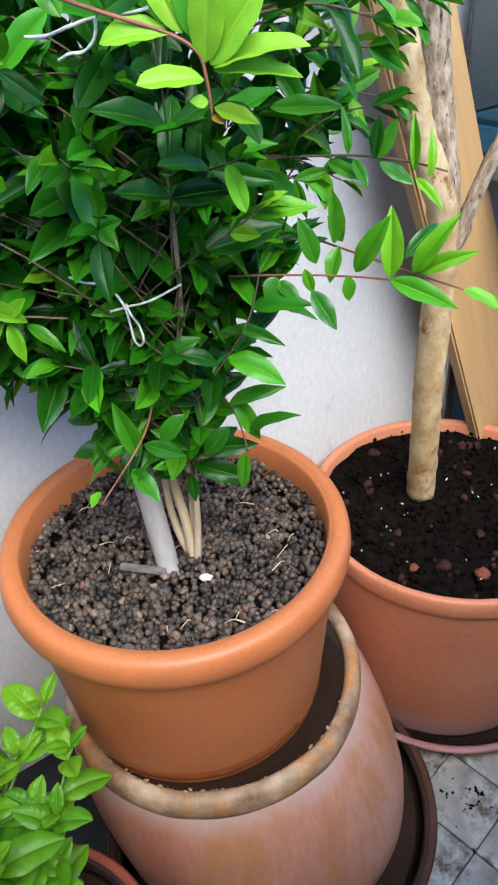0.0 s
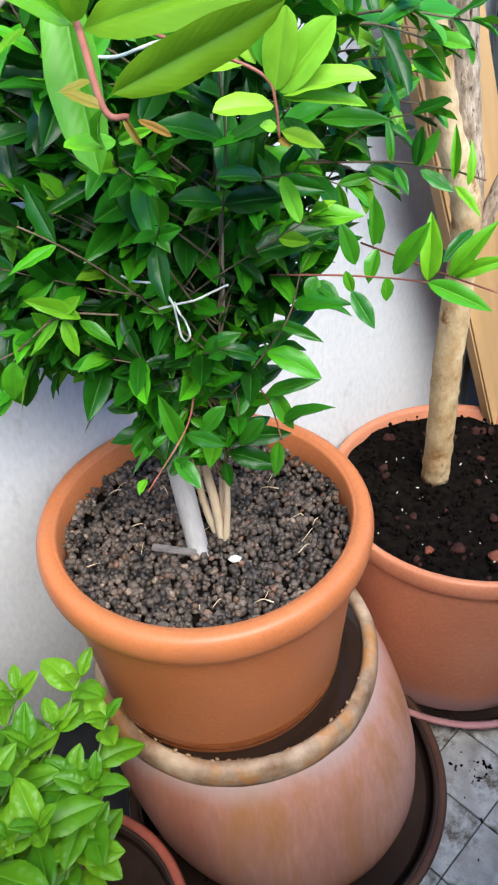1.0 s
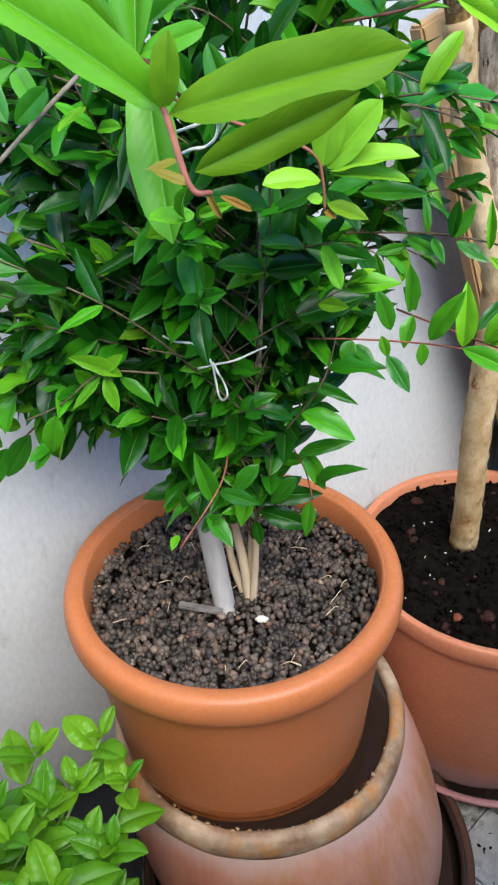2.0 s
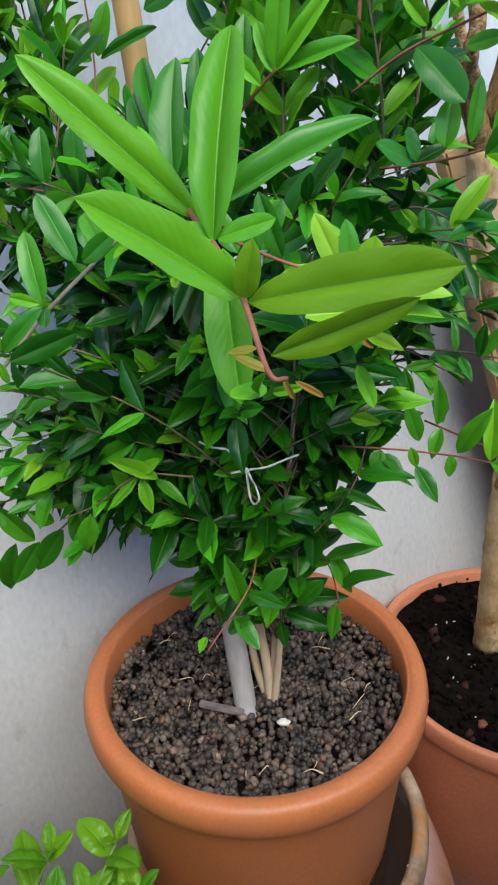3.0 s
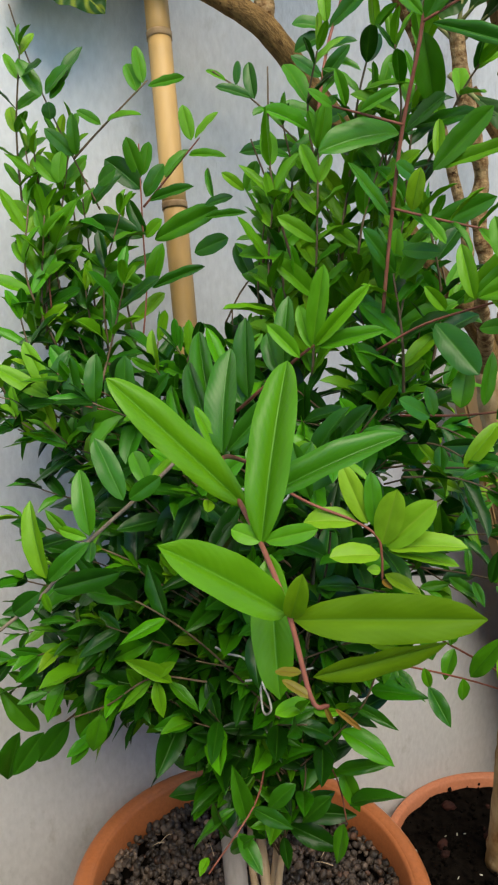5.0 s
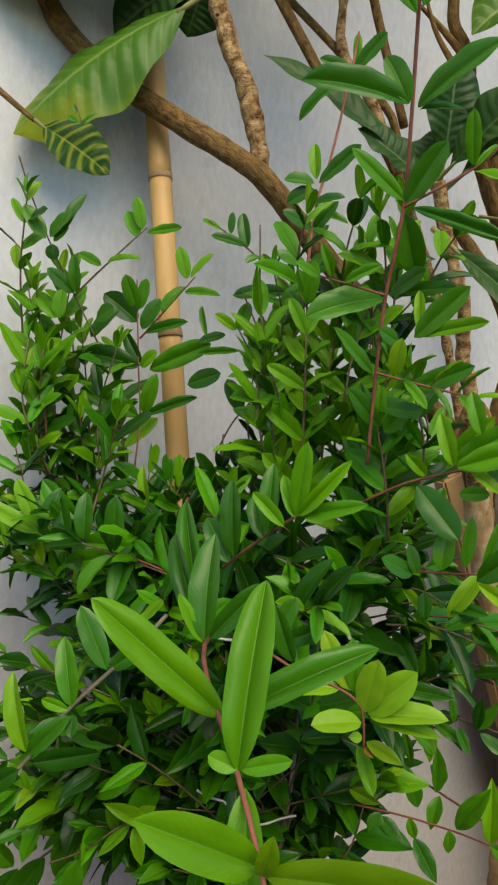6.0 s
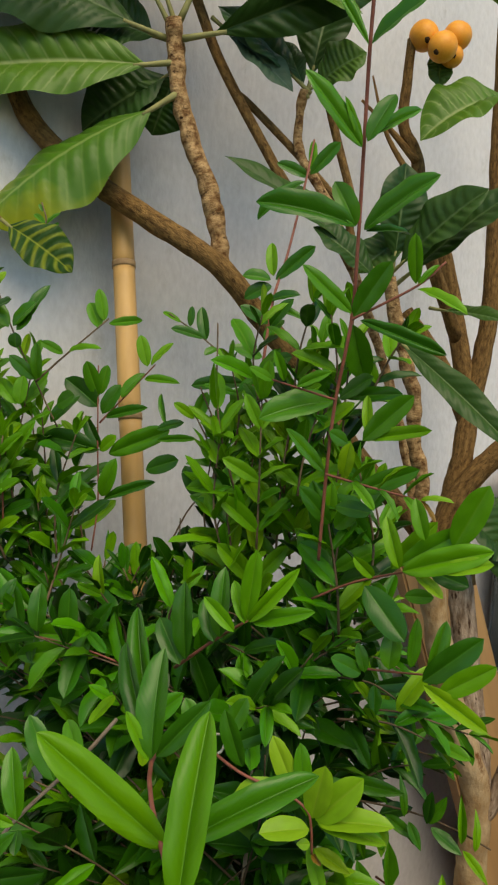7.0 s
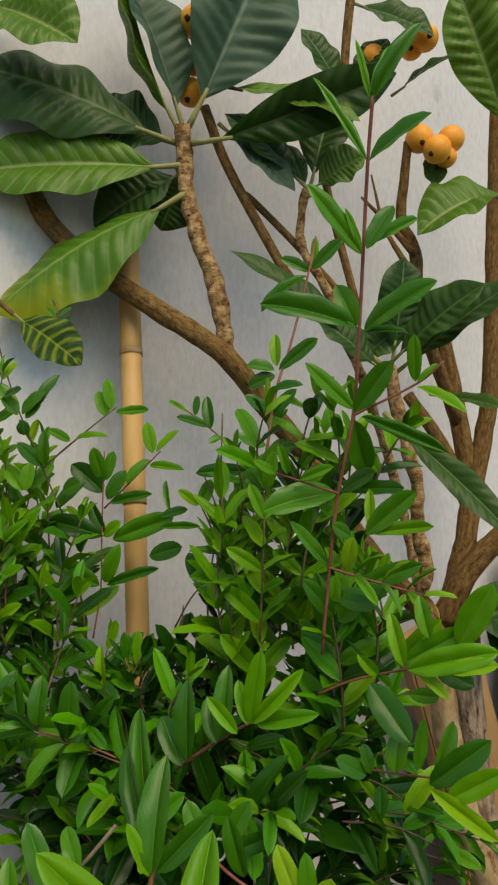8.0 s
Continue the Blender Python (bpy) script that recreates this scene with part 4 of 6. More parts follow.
hero((0.071, -0.110, 1.181), (0.090, -0.120, 1.191), 0.0094, LEAF, (-0.03, -0.85, 0.35))
hero((0.090, -0.090, 1.127), (0.067, -0.110, 1.154), 0.0139, LEAF, (-0.07, -0.85, 0.64))
hero((0.116, -0.110, 1.154), (0.114, -0.110, 1.178), 0.0087, YOUNG, (-0.10, -0.85, 0.30))
hero((0.113, -0.110, 1.150), (0.139, -0.130, 1.178), 0.0179, LEAF, (-0.27, -0.85, 0.36))
hero((0.116, -0.110, 1.151), (0.149, -0.140, 1.160), 0.0100, YOUNG, (0.17, -0.85, 0.43))
hero((0.103, -0.120, 1.128), (0.105, -0.130, 1.148), 0.0123, YOUNG, (-0.13, -0.85, 0.33))
hero((0.109, -0.110, 1.117), (0.146, -0.120, 1.135), 0.0159, LEAF, (0.29, -0.85, 0.45))
hero((0.104, -0.100, 1.147), (0.093, -0.110, 1.154), 0.0121, LEAF, (-0.18, -0.85, 0.32))
hero((0.099, -0.090, 1.091), (0.113, -0.100, 1.109), 0.0167, LEAF, (-0.27, -0.85, 0.36))
hero((0.096, -0.090, 1.094), (0.077, -0.110, 1.118), 0.0165, LEAF, (0.11, -0.85, 0.35))
hero((0.094, -0.080, 1.074), (0.083, -0.090, 1.119), 0.0145, LEAF, (-0.28, -0.85, 0.47))
hero((0.099, -0.100, 1.107), (0.120, -0.110, 1.106), 0.0139, LEAF, (-0.15, -0.85, 0.65))
sprig([(0.102, -0.120, 1.222), (0.139, -0.120, 1.243), (0.154, -0.120, 1.257)], 0.0008, 0.0006, RED_TWIG)
sprig([(0.095, -0.110, 1.174), (0.053, -0.110, 1.185)], 0.0008, 0.0006, RED_TWIG)
sprig([(0.092, -0.120, 1.129), (0.119, -0.120, 1.123), (0.149, -0.120, 1.117)], 0.0008, 0.0006, RED_TWIG)
for x, z in ((0.108, 1.126), (0.124, 1.122), (0.139, 1.119)):
    hero((x, -0.120, z), (x + 0.012, -0.135, z + 0.018), 0.0085, YOUNG)
    hero((x, -0.120, z), (x + 0.014, -0.130, z - 0.014), 0.0080, YOUNG)
hero((0.149, -0.120, 1.117), (0.166, -0.128, 1.121), 0.0070, YELLOW)
hero((0.149, -0.120, 1.117), (0.158, -0.130, 1.107), 0.0050, BRONZE)
# bright shoot beside the tree
sprig([(0.088, -0.110, 1.049), (0.115, -0.127, 1.067), (0.153, -0.143, 1.082), (0.161, -0.160, 1.089)], 0.0008, 0.0006, RED_TWIG)
hero((0.137, -0.150, 1.082), (0.128, -0.150, 1.110), 0.0119, YOUNG, (-0.23, -0.85, 0.49))
hero((0.137, -0.150, 1.084), (0.169, -0.160, 1.108), 0.0155, LEAF, (0.16, -0.85, 0.44))
hero((0.138, -0.160, 1.083), (0.178, -0.180, 1.102), 0.0179, YOUNG, (0.29, -0.85, 0.47))
hero((0.164, -0.160, 1.098), (0.178, -0.170, 1.133), 0.0197, YOUNG, (-0.15, -0.85, 0.44))
hero((0.149, -0.160, 1.101), (0.142, -0.160, 1.123), 0.0115, YOUNG, (-0.28, -0.85, 0.45))
hero((0.157, -0.170, 1.087), (0.180, -0.180, 1.096), 0.0121, YOUNG, (-0.15, -0.85, 0.61))
hero((0.144, -0.160, 1.083), (0.159, -0.170, 1.074), 0.0087, YOUNG, (0.20, -0.85, 0.47))
hero((0.123, -0.150, 1.076), (0.113, -0.160, 1.087), 0.0089, YOUNG, (-0.28, -0.85, 0.39))
hero((0.141, -0.150, 1.067), (0.155, -0.160, 1.070), 0.0105, YOUNG, (-0.15, -0.85, 0.37))
hero((0.119, -0.140, 1.068), (0.141, -0.160, 1.045), 0.0213, LEAF, (-0.16, -0.85, 0.60))
hero((0.135, -0.150, 1.024), (0.136, -0.150, 1.046), 0.0155, LEAF, (-0.21, -0.85, 0.32))
hero((0.147, -0.150, 1.026), (0.149, -0.150, 1.054), 0.0108, LEAF, (0.26, -0.85, 0.50))
hero((0.157, -0.150, 1.022), (0.166, -0.150, 1.053), 0.0124, LEAF, (0.29, -0.85, 0.44))
hero((0.154, -0.150, 1.019), (0.182, -0.160, 1.048), 0.0186, LEAF, (0.24, -0.85, 0.53))
hero((0.162, -0.160, 1.016), (0.188, -0.170, 1.038), 0.0160, YOUNG, (0.17, -0.85, 0.56))
hero((0.153, -0.160, 1.021), (0.189, -0.170, 1.002), 0.0124, YOUNG, (-0.00, -0.85, 0.33))
hero((0.120, -0.140, 1.016), (0.103, -0.150, 1.027), 0.0142, LEAF, (-0.17, -0.85, 0.61))
hero((0.122, -0.140, 1.017), (0.118, -0.140, 1.033), 0.0096, LEAF, (0.24, -0.85, 0.62))
hero((0.133, -0.140, 1.079), (0.155, -0.150, 1.109), 0.0136, YOUNG, (-0.10, -0.85, 0.53))
hero((0.154, -0.150, 1.082), (0.173, -0.160, 1.078), 0.0149, LEAF, (0.18, -0.85, 0.52))
sprig([(0.104, -0.120, 1.012), (0.136, -0.135, 1.017), (0.155, -0.150, 1.023)], 0.0008, 0.0006, RED_TWIG)
# thin side twigs towards the tree
sprig([(0.101, -0.040, 0.884), (0.159, -0.053, 0.887), (0.192, -0.067, 0.886), (0.214, -0.080, 0.883)], 0.0008, 0.0006, TWIG)
hero((0.115, -0.090, 0.923), (0.153, -0.100, 0.925), 0.0139, LEAF)
hero((0.158, -0.070, 0.892), (0.156, -0.070, 0.919), 0.0082, LEAF)
hero((0.161, -0.070, 0.889), (0.169, -0.080, 0.876), 0.0090, LEAF)
hero((0.173, -0.070, 0.889), (0.176, -0.070, 0.912), 0.0112, LEAF)
hero((0.175, -0.070, 0.889), (0.185, -0.070, 0.910), 0.0112, LEAF)
hero((0.176, -0.070, 0.887), (0.195, -0.080, 0.876), 0.0120, LEAF)
hero((0.195, -0.080, 0.884), (0.194, -0.080, 0.914), 0.0074, YOUNG)
hero((0.204, -0.080, 0.880), (0.206, -0.080, 0.906), 0.0082, YOUNG)
hero((0.196, -0.080, 0.880), (0.212, -0.090, 0.865), 0.0090, YOUNG)
hero((0.146, -0.060, 0.886), (0.166, -0.070, 0.877), 0.0107, LEAF)
sprig([(0.081, -0.060, 0.815), (0.128, -0.073, 0.820), (0.161, -0.087, 0.824), (0.183, -0.100, 0.827)], 0.0008, 0.0006, RED_TWIG)
sprig([(0.143, -0.050, 0.833), (0.172, -0.070, 0.829), (0.199, -0.090, 0.826), (0.225, -0.110, 0.824)], 0.0008, 0.0006, RED_TWIG)
hero((0.183, -0.100, 0.828), (0.183, -0.100, 0.869), 0.0169, YOUNG)
hero((0.163, -0.090, 0.828), (0.179, -0.100, 0.864), 0.0170, LEAF)
hero((0.183, -0.100, 0.827), (0.220, -0.120, 0.819), 0.0170, YOUNG)
hero((0.196, -0.100, 0.831), (0.215, -0.110, 0.868), 0.0161, YOUNG)
hero((0.191, -0.100, 0.840), (0.210, -0.090, 0.861), 0.0111, LEAF)
hero((0.199, -0.100, 0.830), (0.221, -0.120, 0.854), 0.0117, YOUNG)
hero((0.224, -0.110, 0.824), (0.250, -0.120, 0.813), 0.0150, YOUNG)
hero((0.158, -0.090, 0.826), (0.160, -0.090, 0.809), 0.0115, YOUNG)
hero((0.136, -0.090, 0.817), (0.151, -0.100, 0.795), 0.0153, LEAF)
hero((0.132, -0.090, 0.831), (0.137, -0.090, 0.815), 0.0091, YOUNG)
hero((0.150, -0.070, 0.839), (0.150, -0.070, 0.871), 0.0130, LEAF)
hero((0.139, -0.070, 0.826), (0.129, -0.070, 0.855), 0.0155, LEAF)
hero((0.113, -0.070, 0.818), (0.107, -0.080, 0.806), 0.0149, LEAF)
hero((0.113, -0.070, 0.814), (0.129, -0.080, 0.806), 0.0134, LEAF)
hero((0.153, -0.070, 0.837), (0.147, -0.080, 0.818), 0.0132, LEAF)
hero((0.146, -0.060, 0.853), (0.161, -0.060, 0.837), 0.0142, LEAF)
# low leaves in front of the stems
hero((0.081, -0.070, 0.783), (0.116, -0.090, 0.786), 0.0104, LEAF)
hero((0.086, -0.060, 0.687), (0.119, -0.080, 0.722), 0.0202, LEAF)
hero((0.083, -0.060, 0.668), (0.080, -0.070, 0.640), 0.0187, LEAF)
hero((0.073, -0.060, 0.714), (0.110, -0.070, 0.739), 0.0139, LEAF)
hero((0.077, -0.050, 0.713), (0.095, -0.060, 0.681), 0.0181, LEAF)
hero((0.072, -0.060, 0.692), (0.049, -0.070, 0.671), 0.0182, LEAF)
hero((0.008, -0.120, 0.720), (-0.025, -0.140, 0.704), 0.0140, LEAF)
hero((0.016, -0.120, 0.710), (0.006, -0.120, 0.752), 0.0178, LEAF)
hero((0.010, -0.120, 0.699), (0.031, -0.140, 0.688), 0.0166, LEAF)
hero((0.005, -0.120, 0.694), (-0.006, -0.140, 0.735), 0.0139, LEAF)
hero((-0.005, -0.150, 0.703), (-0.007, -0.165, 0.703), 0.0080, YOUNG)
hero((0.004, -0.120, 0.682), (0.021, -0.130, 0.707), 0.0126, LEAF)
hero((0.018, -0.110, 0.713), (0.049, -0.120, 0.710), 0.0149, LEAF)
hero((0.048, -0.100, 0.731), (0.027, -0.110, 0.713), 0.0166, LEAF)
sprig([(0.022, -0.080, 0.732), (0.021, -0.120, 0.725), (-0.002, -0.160, 0.700)], 0.0008, 0.0006, RED_TWIG)
sprig([(0.060, -0.050, 0.729), (0.077, -0.055, 0.700), (0.085, -0.060, 0.670)], 0.0008, 0.0006, RED_TWIG)
# yellow leaves low on the side
sprig([(-0.018, -0.104, 0.808), (-0.055, -0.113, 0.812), (-0.085, -0.122, 0.792), (-0.108, -0.131, 0.784)], 0.0008, 0.0006, TWIG)
hero((-0.056, -0.113, 0.810), (-0.077, -0.122, 0.787), 0.0135, YOUNG)
hero((-0.053, -0.113, 0.810), (-0.045, -0.122, 0.787), 0.0125, YOUNG)
hero((-0.041, -0.113, 0.810), (-0.071, -0.122, 0.829), 0.0139, YOUNG)
hero((-0.046, -0.104, 0.804), (-0.021, -0.113, 0.791), 0.0118, LEAF)
hero((-0.091, -0.122, 0.783), (-0.096, -0.131, 0.755), 0.0189, LEAF)
hero((-0.055, -0.113, 0.813), (-0.038, -0.113, 0.826), 0.0117, YOUNG)
hero((-0.040, -0.070, 0.807), (-0.038, -0.080, 0.844), 0.0121, LEAF)
hero((-0.024, -0.080, 0.841), (-0.051, -0.100, 0.858), 0.0133, LEAF)
hero((-0.024, -0.080, 0.839), (-0.044, -0.090, 0.838), 0.0119, LEAF)
hero((-0.023, -0.080, 0.837), (-0.018, -0.090, 0.810), 0.0135, LEAF)
hero((-0.062, -0.050, 0.744), (-0.063, -0.060, 0.719), 0.0166, LEAF)
hero((-0.098, -0.050, 0.739), (-0.105, -0.050, 0.717), 0.0143, LEAF)
hero((0.016, -0.080, 0.803), (-0.001, -0.100, 0.811), 0.0142, YOUNG)
# pale branch in front
sprig([(-0.007, -0.200, 1.001), (-0.018, -0.221, 0.989), (-0.042, -0.242, 0.966), (-0.056, -0.264, 0.947), (-0.066, -0.285, 0.939)], 0.0011, 0.0008, PALE_TWIG)
hero((-0.035, -0.255, 0.975), (-0.042, -0.250, 1.005), 0.0135, LEAF, (0.19, -0.85, 0.48))
hero((-0.022, -0.245, 0.990), (-0.037, -0.240, 1.017), 0.0141, LEAF, (0.09, -0.85, 0.54))
hero((-0.050, -0.270, 0.959), (-0.060, -0.270, 0.993), 0.0141, YOUNG, (-0.14, -0.85, 0.62))
hero((-0.047, -0.270, 0.954), (-0.012, -0.280, 0.970), 0.0131, LEAF, (0.27, -0.85, 0.33))
hero((-0.049, -0.270, 0.958), (-0.032, -0.270, 0.977), 0.0109, LEAF, (0.28, -0.85, 0.64))
hero((-0.034, -0.260, 0.976), (-0.048, -0.260, 0.979), 0.0067, YOUNG, (0.10, -0.85, 0.32))
hero((-0.021, -0.240, 0.989), (-0.006, -0.240, 1.001), 0.0110, LEAF, (0.24, -0.85, 0.34))
hero((-0.048, -0.280, 0.957), (-0.063, -0.280, 0.945), 0.0111, LEAF, (0.28, -0.85, 0.53))
hero((-0.046, -0.280, 0.957), (-0.044, -0.280, 0.948), 0.0073, YOUNG, (-0.26, -0.85, 0.36))
hero((-0.032, -0.260, 0.974), (-0.029, -0.270, 0.970), 0.0072, LEAF, (0.08, -0.85, 0.50))
hero((-0.015, -0.230, 0.993), (-0.027, -0.220, 1.009), 0.0115, LEAF, (0.15, -0.85, 0.62))
hero((-0.138, -0.060, 0.754), (-0.179, -0.070, 0.781), 0.0263, LEAF, (-0.17, -0.85, 0.30))
hero((-0.175, -0.060, 0.713), (-0.203, -0.070, 0.754), 0.0252, LEAF, (0.25, -0.85, 0.30))
hero((-0.171, -0.060, 0.712), (-0.194, -0.070, 0.676), 0.0235, LEAF, (0.23, -0.85, 0.34))
hero((-0.147, -0.060, 0.726), (-0.174, -0.070, 0.689), 0.0241, LEAF, (0.19, -0.85, 0.57))
hero((-0.131, -0.060, 0.755), (-0.125, -0.070, 0.706), 0.0256, LEAF, (0.23, -0.85, 0.49))
hero((-0.113, -0.050, 0.746), (-0.131, -0.050, 0.692), 0.0238, LEAF, (0.23, -0.85, 0.37))
hero((-0.078, -0.060, 0.772), (-0.094, -0.070, 0.743), 0.0178, YOUNG, (0.10, -0.85, 0.42))
hero((-0.068, -0.060, 0.774), (-0.064, -0.070, 0.734), 0.0166, LEAF, (0.24, -0.85, 0.57))
hero((-0.073, -0.060, 0.778), (-0.093, -0.060, 0.785), 0.0164, YOUNG, (-0.02, -0.85, 0.48))
hero((-0.059, -0.060, 0.780), (-0.036, -0.060, 0.755), 0.0196, LEAF, (-0.28, -0.85, 0.31))
hero((-0.193, -0.060, 0.709), (-0.211, -0.060, 0.656), 0.0228, LEAF, (0.06, -0.85, 0.47))
hero((-0.154, -0.060, 0.733), (-0.171, -0.070, 0.747), 0.0164, YOUNG, (0.22, -0.85, 0.51))
sprig([(-0.111, -0.060, 0.766), (-0.151, -0.060, 0.725), (-0.193, -0.060, 0.693)], 0.001, 0.0006, TWIG)
# hanging bright shoot
sprig([(0.030, -0.180, 0.988), (0.059, -0.200, 0.981), (0.083, -0.200, 0.973), (0.095, -0.201, 0.966), (0.098, -0.201, 0.956), (0.099, -0.201, 0.943)], 0.0009, 0.0006, RED_TWIG)
hero((0.097, -0.201, 0.956), (0.074, -0.213, 0.960), 0.0165, YELLOW, (0.0, -0.5, 0.86))
hero((0.085, -0.200, 0.972), (0.059, -0.205, 0.976), 0.0165, YELLOW, (0.0, -0.5, 0.86))
hero((0.090, -0.200, 0.972), (0.076, -0.200, 1.001), 0.0140, YELLOW, (-0.2, -0.85, 0.43))
hero((0.094, -0.200, 0.970), (0.090, -0.198, 0.998), 0.0125, LEAF_BRIGHT, (0.16, -0.85, 0.48))
hero((0.098, -0.201, 0.962), (0.103, -0.207, 0.992), 0.0180, YELLOW, (-0.15, -0.85, 0.5))
hero((0.100, -0.201, 0.961), (0.120, -0.209, 0.988), 0.0190, YELLOW, (0.1, -0.8, 0.6))
hero((0.101, -0.201, 0.960), (0.135, -0.212, 0.973), 0.0170, YELLOW, (0.0, -0.6, 0.8))
hero((0.101, -0.201, 0.959), (0.134, -0.211, 0.961), 0.0105, YELLOW, (0.0, -0.75, 0.65))
hero((0.100, -0.201, 0.946), (0.118, -0.208, 0.940), 0.0085, OLIVE, (0.1, -0.7, 0.7))
hero((0.098, -0.201, 0.948), (0.091, -0.204, 0.949), 0.0070, YELLOW, (-0.16, -0.85, 0.47))
hero((0.099, -0.201, 0.943), (0.104, -0.206, 0.941), 0.0050, BRONZE)
hero((0.060, -0.195, 0.981), (0.050, -0.200, 1.010), 0.0134, LEAF_BRIGHT, (-0.23, -0.85, 0.52))
# yellow-tipped shoot in the middle
sprig([(0.016, -0.170, 1.020), (0.040, -0.185, 1.043), (0.060, -0.200, 1.061)], 0.001, 0.0007, RED_TWIG)
hero((0.059, -0.200, 1.060), (0.063, -0.205, 1.097), 0.0122, YOUNG, (-0.04, -0.85, 0.60))
hero((0.060, -0.200, 1.060), (0.083, -0.210, 1.089), 0.0097, YOUNG, (0.17, -0.85, 0.32))
hero((0.062, -0.200, 1.060), (0.091, -0.210, 1.071), 0.0109, LEAF, (0.23, -0.85, 0.37))
hero((0.044, -0.190, 1.047), (0.043, -0.190, 1.083), 0.0147, LEAF, (-0.12, -0.85, 0.59))
hero((0.053, -0.200, 1.054), (0.037, -0.200, 1.071), 0.0093, YOUNG, (-0.05, -0.85, 0.58))
hero((0.024, -0.180, 1.029), (0.020, -0.180, 1.070), 0.0153, LEAF, (-0.20, -0.85, 0.61))
hero((0.041, -0.190, 1.044), (0.032, -0.180, 1.064), 0.0118, LEAF, (-0.19, -0.85, 0.35))
hero((0.058, -0.200, 1.059), (0.051, -0.195, 1.079), 0.0087, YOUNG, (-0.00, -0.85, 0.42))
hero((0.021, -0.180, 1.026), (0.006, -0.170, 1.048), 0.0150, LEAF, (0.03, -0.85, 0.62))
hero((-0.097, -0.100, 1.006), (-0.097, -0.100, 1.038), 0.0174, LEAF, (0.13, -0.85, 0.30))
hero((-0.109, -0.100, 1.005), (-0.117, -0.100, 1.036), 0.0177, LEAF, (-0.11, -0.85, 0.49))
hero((-0.075, -0.100, 1.000), (-0.075, -0.100, 1.037), 0.0171, LEAF, (-0.01, -0.85, 0.55))
hero((-0.071, -0.100, 0.997), (-0.109, -0.110, 0.992), 0.0174, LEAF, (-0.01, -0.85, 0.33))
hero((-0.130, -0.100, 1.012), (-0.146, -0.100, 1.044), 0.0144, YOUNG, (-0.15, -0.85, 0.60))
hero((-0.130, -0.100, 1.008), (-0.164, -0.110, 1.029), 0.0153, YOUNG, (-0.09, -0.85, 0.57))
hero((-0.126, -0.100, 1.004), (-0.158, -0.100, 1.001), 0.0109, LEAF, (0.29, -0.85, 0.52))
hero((-0.128, -0.100, 1.010), (-0.117, -0.100, 1.040), 0.0151, LEAF, (0.11, -0.85, 0.51))
sprig([(-0.043, -0.080, 0.982), (-0.074, -0.090, 0.995), (-0.122, -0.100, 1.006)], 0.0008, 0.0006, RED_TWIG)
# small shoots by the bamboo
sprig([(-0.108, 0.030, 1.033), (-0.106, 0.036, 1.075), (-0.110, 0.042, 1.118), (-0.114, 0.049, 1.162), (-0.117, 0.055, 1.192)], 0.0008, 0.0006, RED_TWIG)
hero((-0.114, 0.050, 1.165), (-0.122, 0.040, 1.194), 0.0170, YOUNG, (-0.11, -0.85, 0.62))
hero((-0.112, 0.050, 1.167), (-0.107, 0.050, 1.192), 0.0137, YOUNG, (-0.02, -0.85, 0.62))
hero((-0.114, 0.050, 1.156), (-0.140, 0.040, 1.181), 0.0240, LEAF, (-0.12, -0.85, 0.60))
hero((-0.110, 0.050, 1.150), (-0.096, 0.050, 1.176), 0.0170, LEAF, (0.17, -0.85, 0.51))
hero((-0.107, 0.050, 1.147), (-0.070, 0.040, 1.159), 0.0123, LEAF, (-0.03, -0.85, 0.35))
hero((-0.111, 0.045, 1.118), (-0.155, 0.030, 1.133), 0.0239, LEAF, (0.16, -0.85, 0.43))
hero((-0.101, 0.045, 1.116), (-0.047, 0.030, 1.140), 0.0232, LEAF, (0.10, -0.85, 0.35))
hero((-0.109, 0.045, 1.121), (-0.124, 0.040, 1.147), 0.0159, LEAF, (-0.25, -0.85, 0.35))
hero((-0.109, 0.040, 1.076), (-0.152, 0.020, 1.101), 0.0227, LEAF, (0.19, -0.85, 0.36))
hero((-0.104, 0.040, 1.079), (-0.092, 0.030, 1.111), 0.0179, LEAF, (0.24, -0.85, 0.43))
hero((-0.102, 0.040, 1.077), (-0.059, 0.030, 1.097), 0.0122, LEAF, (0.05, -0.85, 0.42))
hero((-0.109, 0.045, 1.118), (-0.095, 0.040, 1.132), 0.0135, YOUNG, (0.07, -0.85, 0.33))
hero((-0.071, 0.050, 1.193), (-0.078, 0.050, 1.219), 0.0146, YOUNG, (-0.06, -0.85, 0.63))
hero((-0.068, 0.050, 1.194), (-0.051, 0.050, 1.215), 0.0100, YOUNG, (-0.19, -0.85, 0.53))
hero((-0.073, 0.050, 1.182), (-0.043, 0.040, 1.183), 0.0110, YOUNG, (-0.10, -0.85, 0.41))
hero((-0.093, 0.050, 1.165), (-0.077, 0.050, 1.189), 0.0157, LEAF, (-0.29, -0.85, 0.31))
hero((-0.101, 0.010, 1.221), (-0.109, 0.010, 1.243), 0.0150, YOUNG, (0.27, -0.85, 0.59))
hero((-0.097, 0.010, 1.227), (-0.102, 0.010, 1.252), 0.0128, YOUNG, (0.18, -0.85, 0.58))
hero((-0.093, 0.010, 1.225), (-0.063, 0.000, 1.228), 0.0094, YOUNG, (0.27, -0.85, 0.36))
hero((-0.131, 0.010, 1.199), (-0.145, 0.000, 1.208), 0.0108, YOUNG, (0.05, -0.85, 0.47))
hero((-0.126, 0.010, 1.201), (-0.099, 0.000, 1.208), 0.0107, YOUNG, (0.04, -0.85, 0.63))
hero((-0.152, 0.010, 1.177), (-0.151, 0.000, 1.205), 0.0131, LEAF, (0.16, -0.85, 0.64))
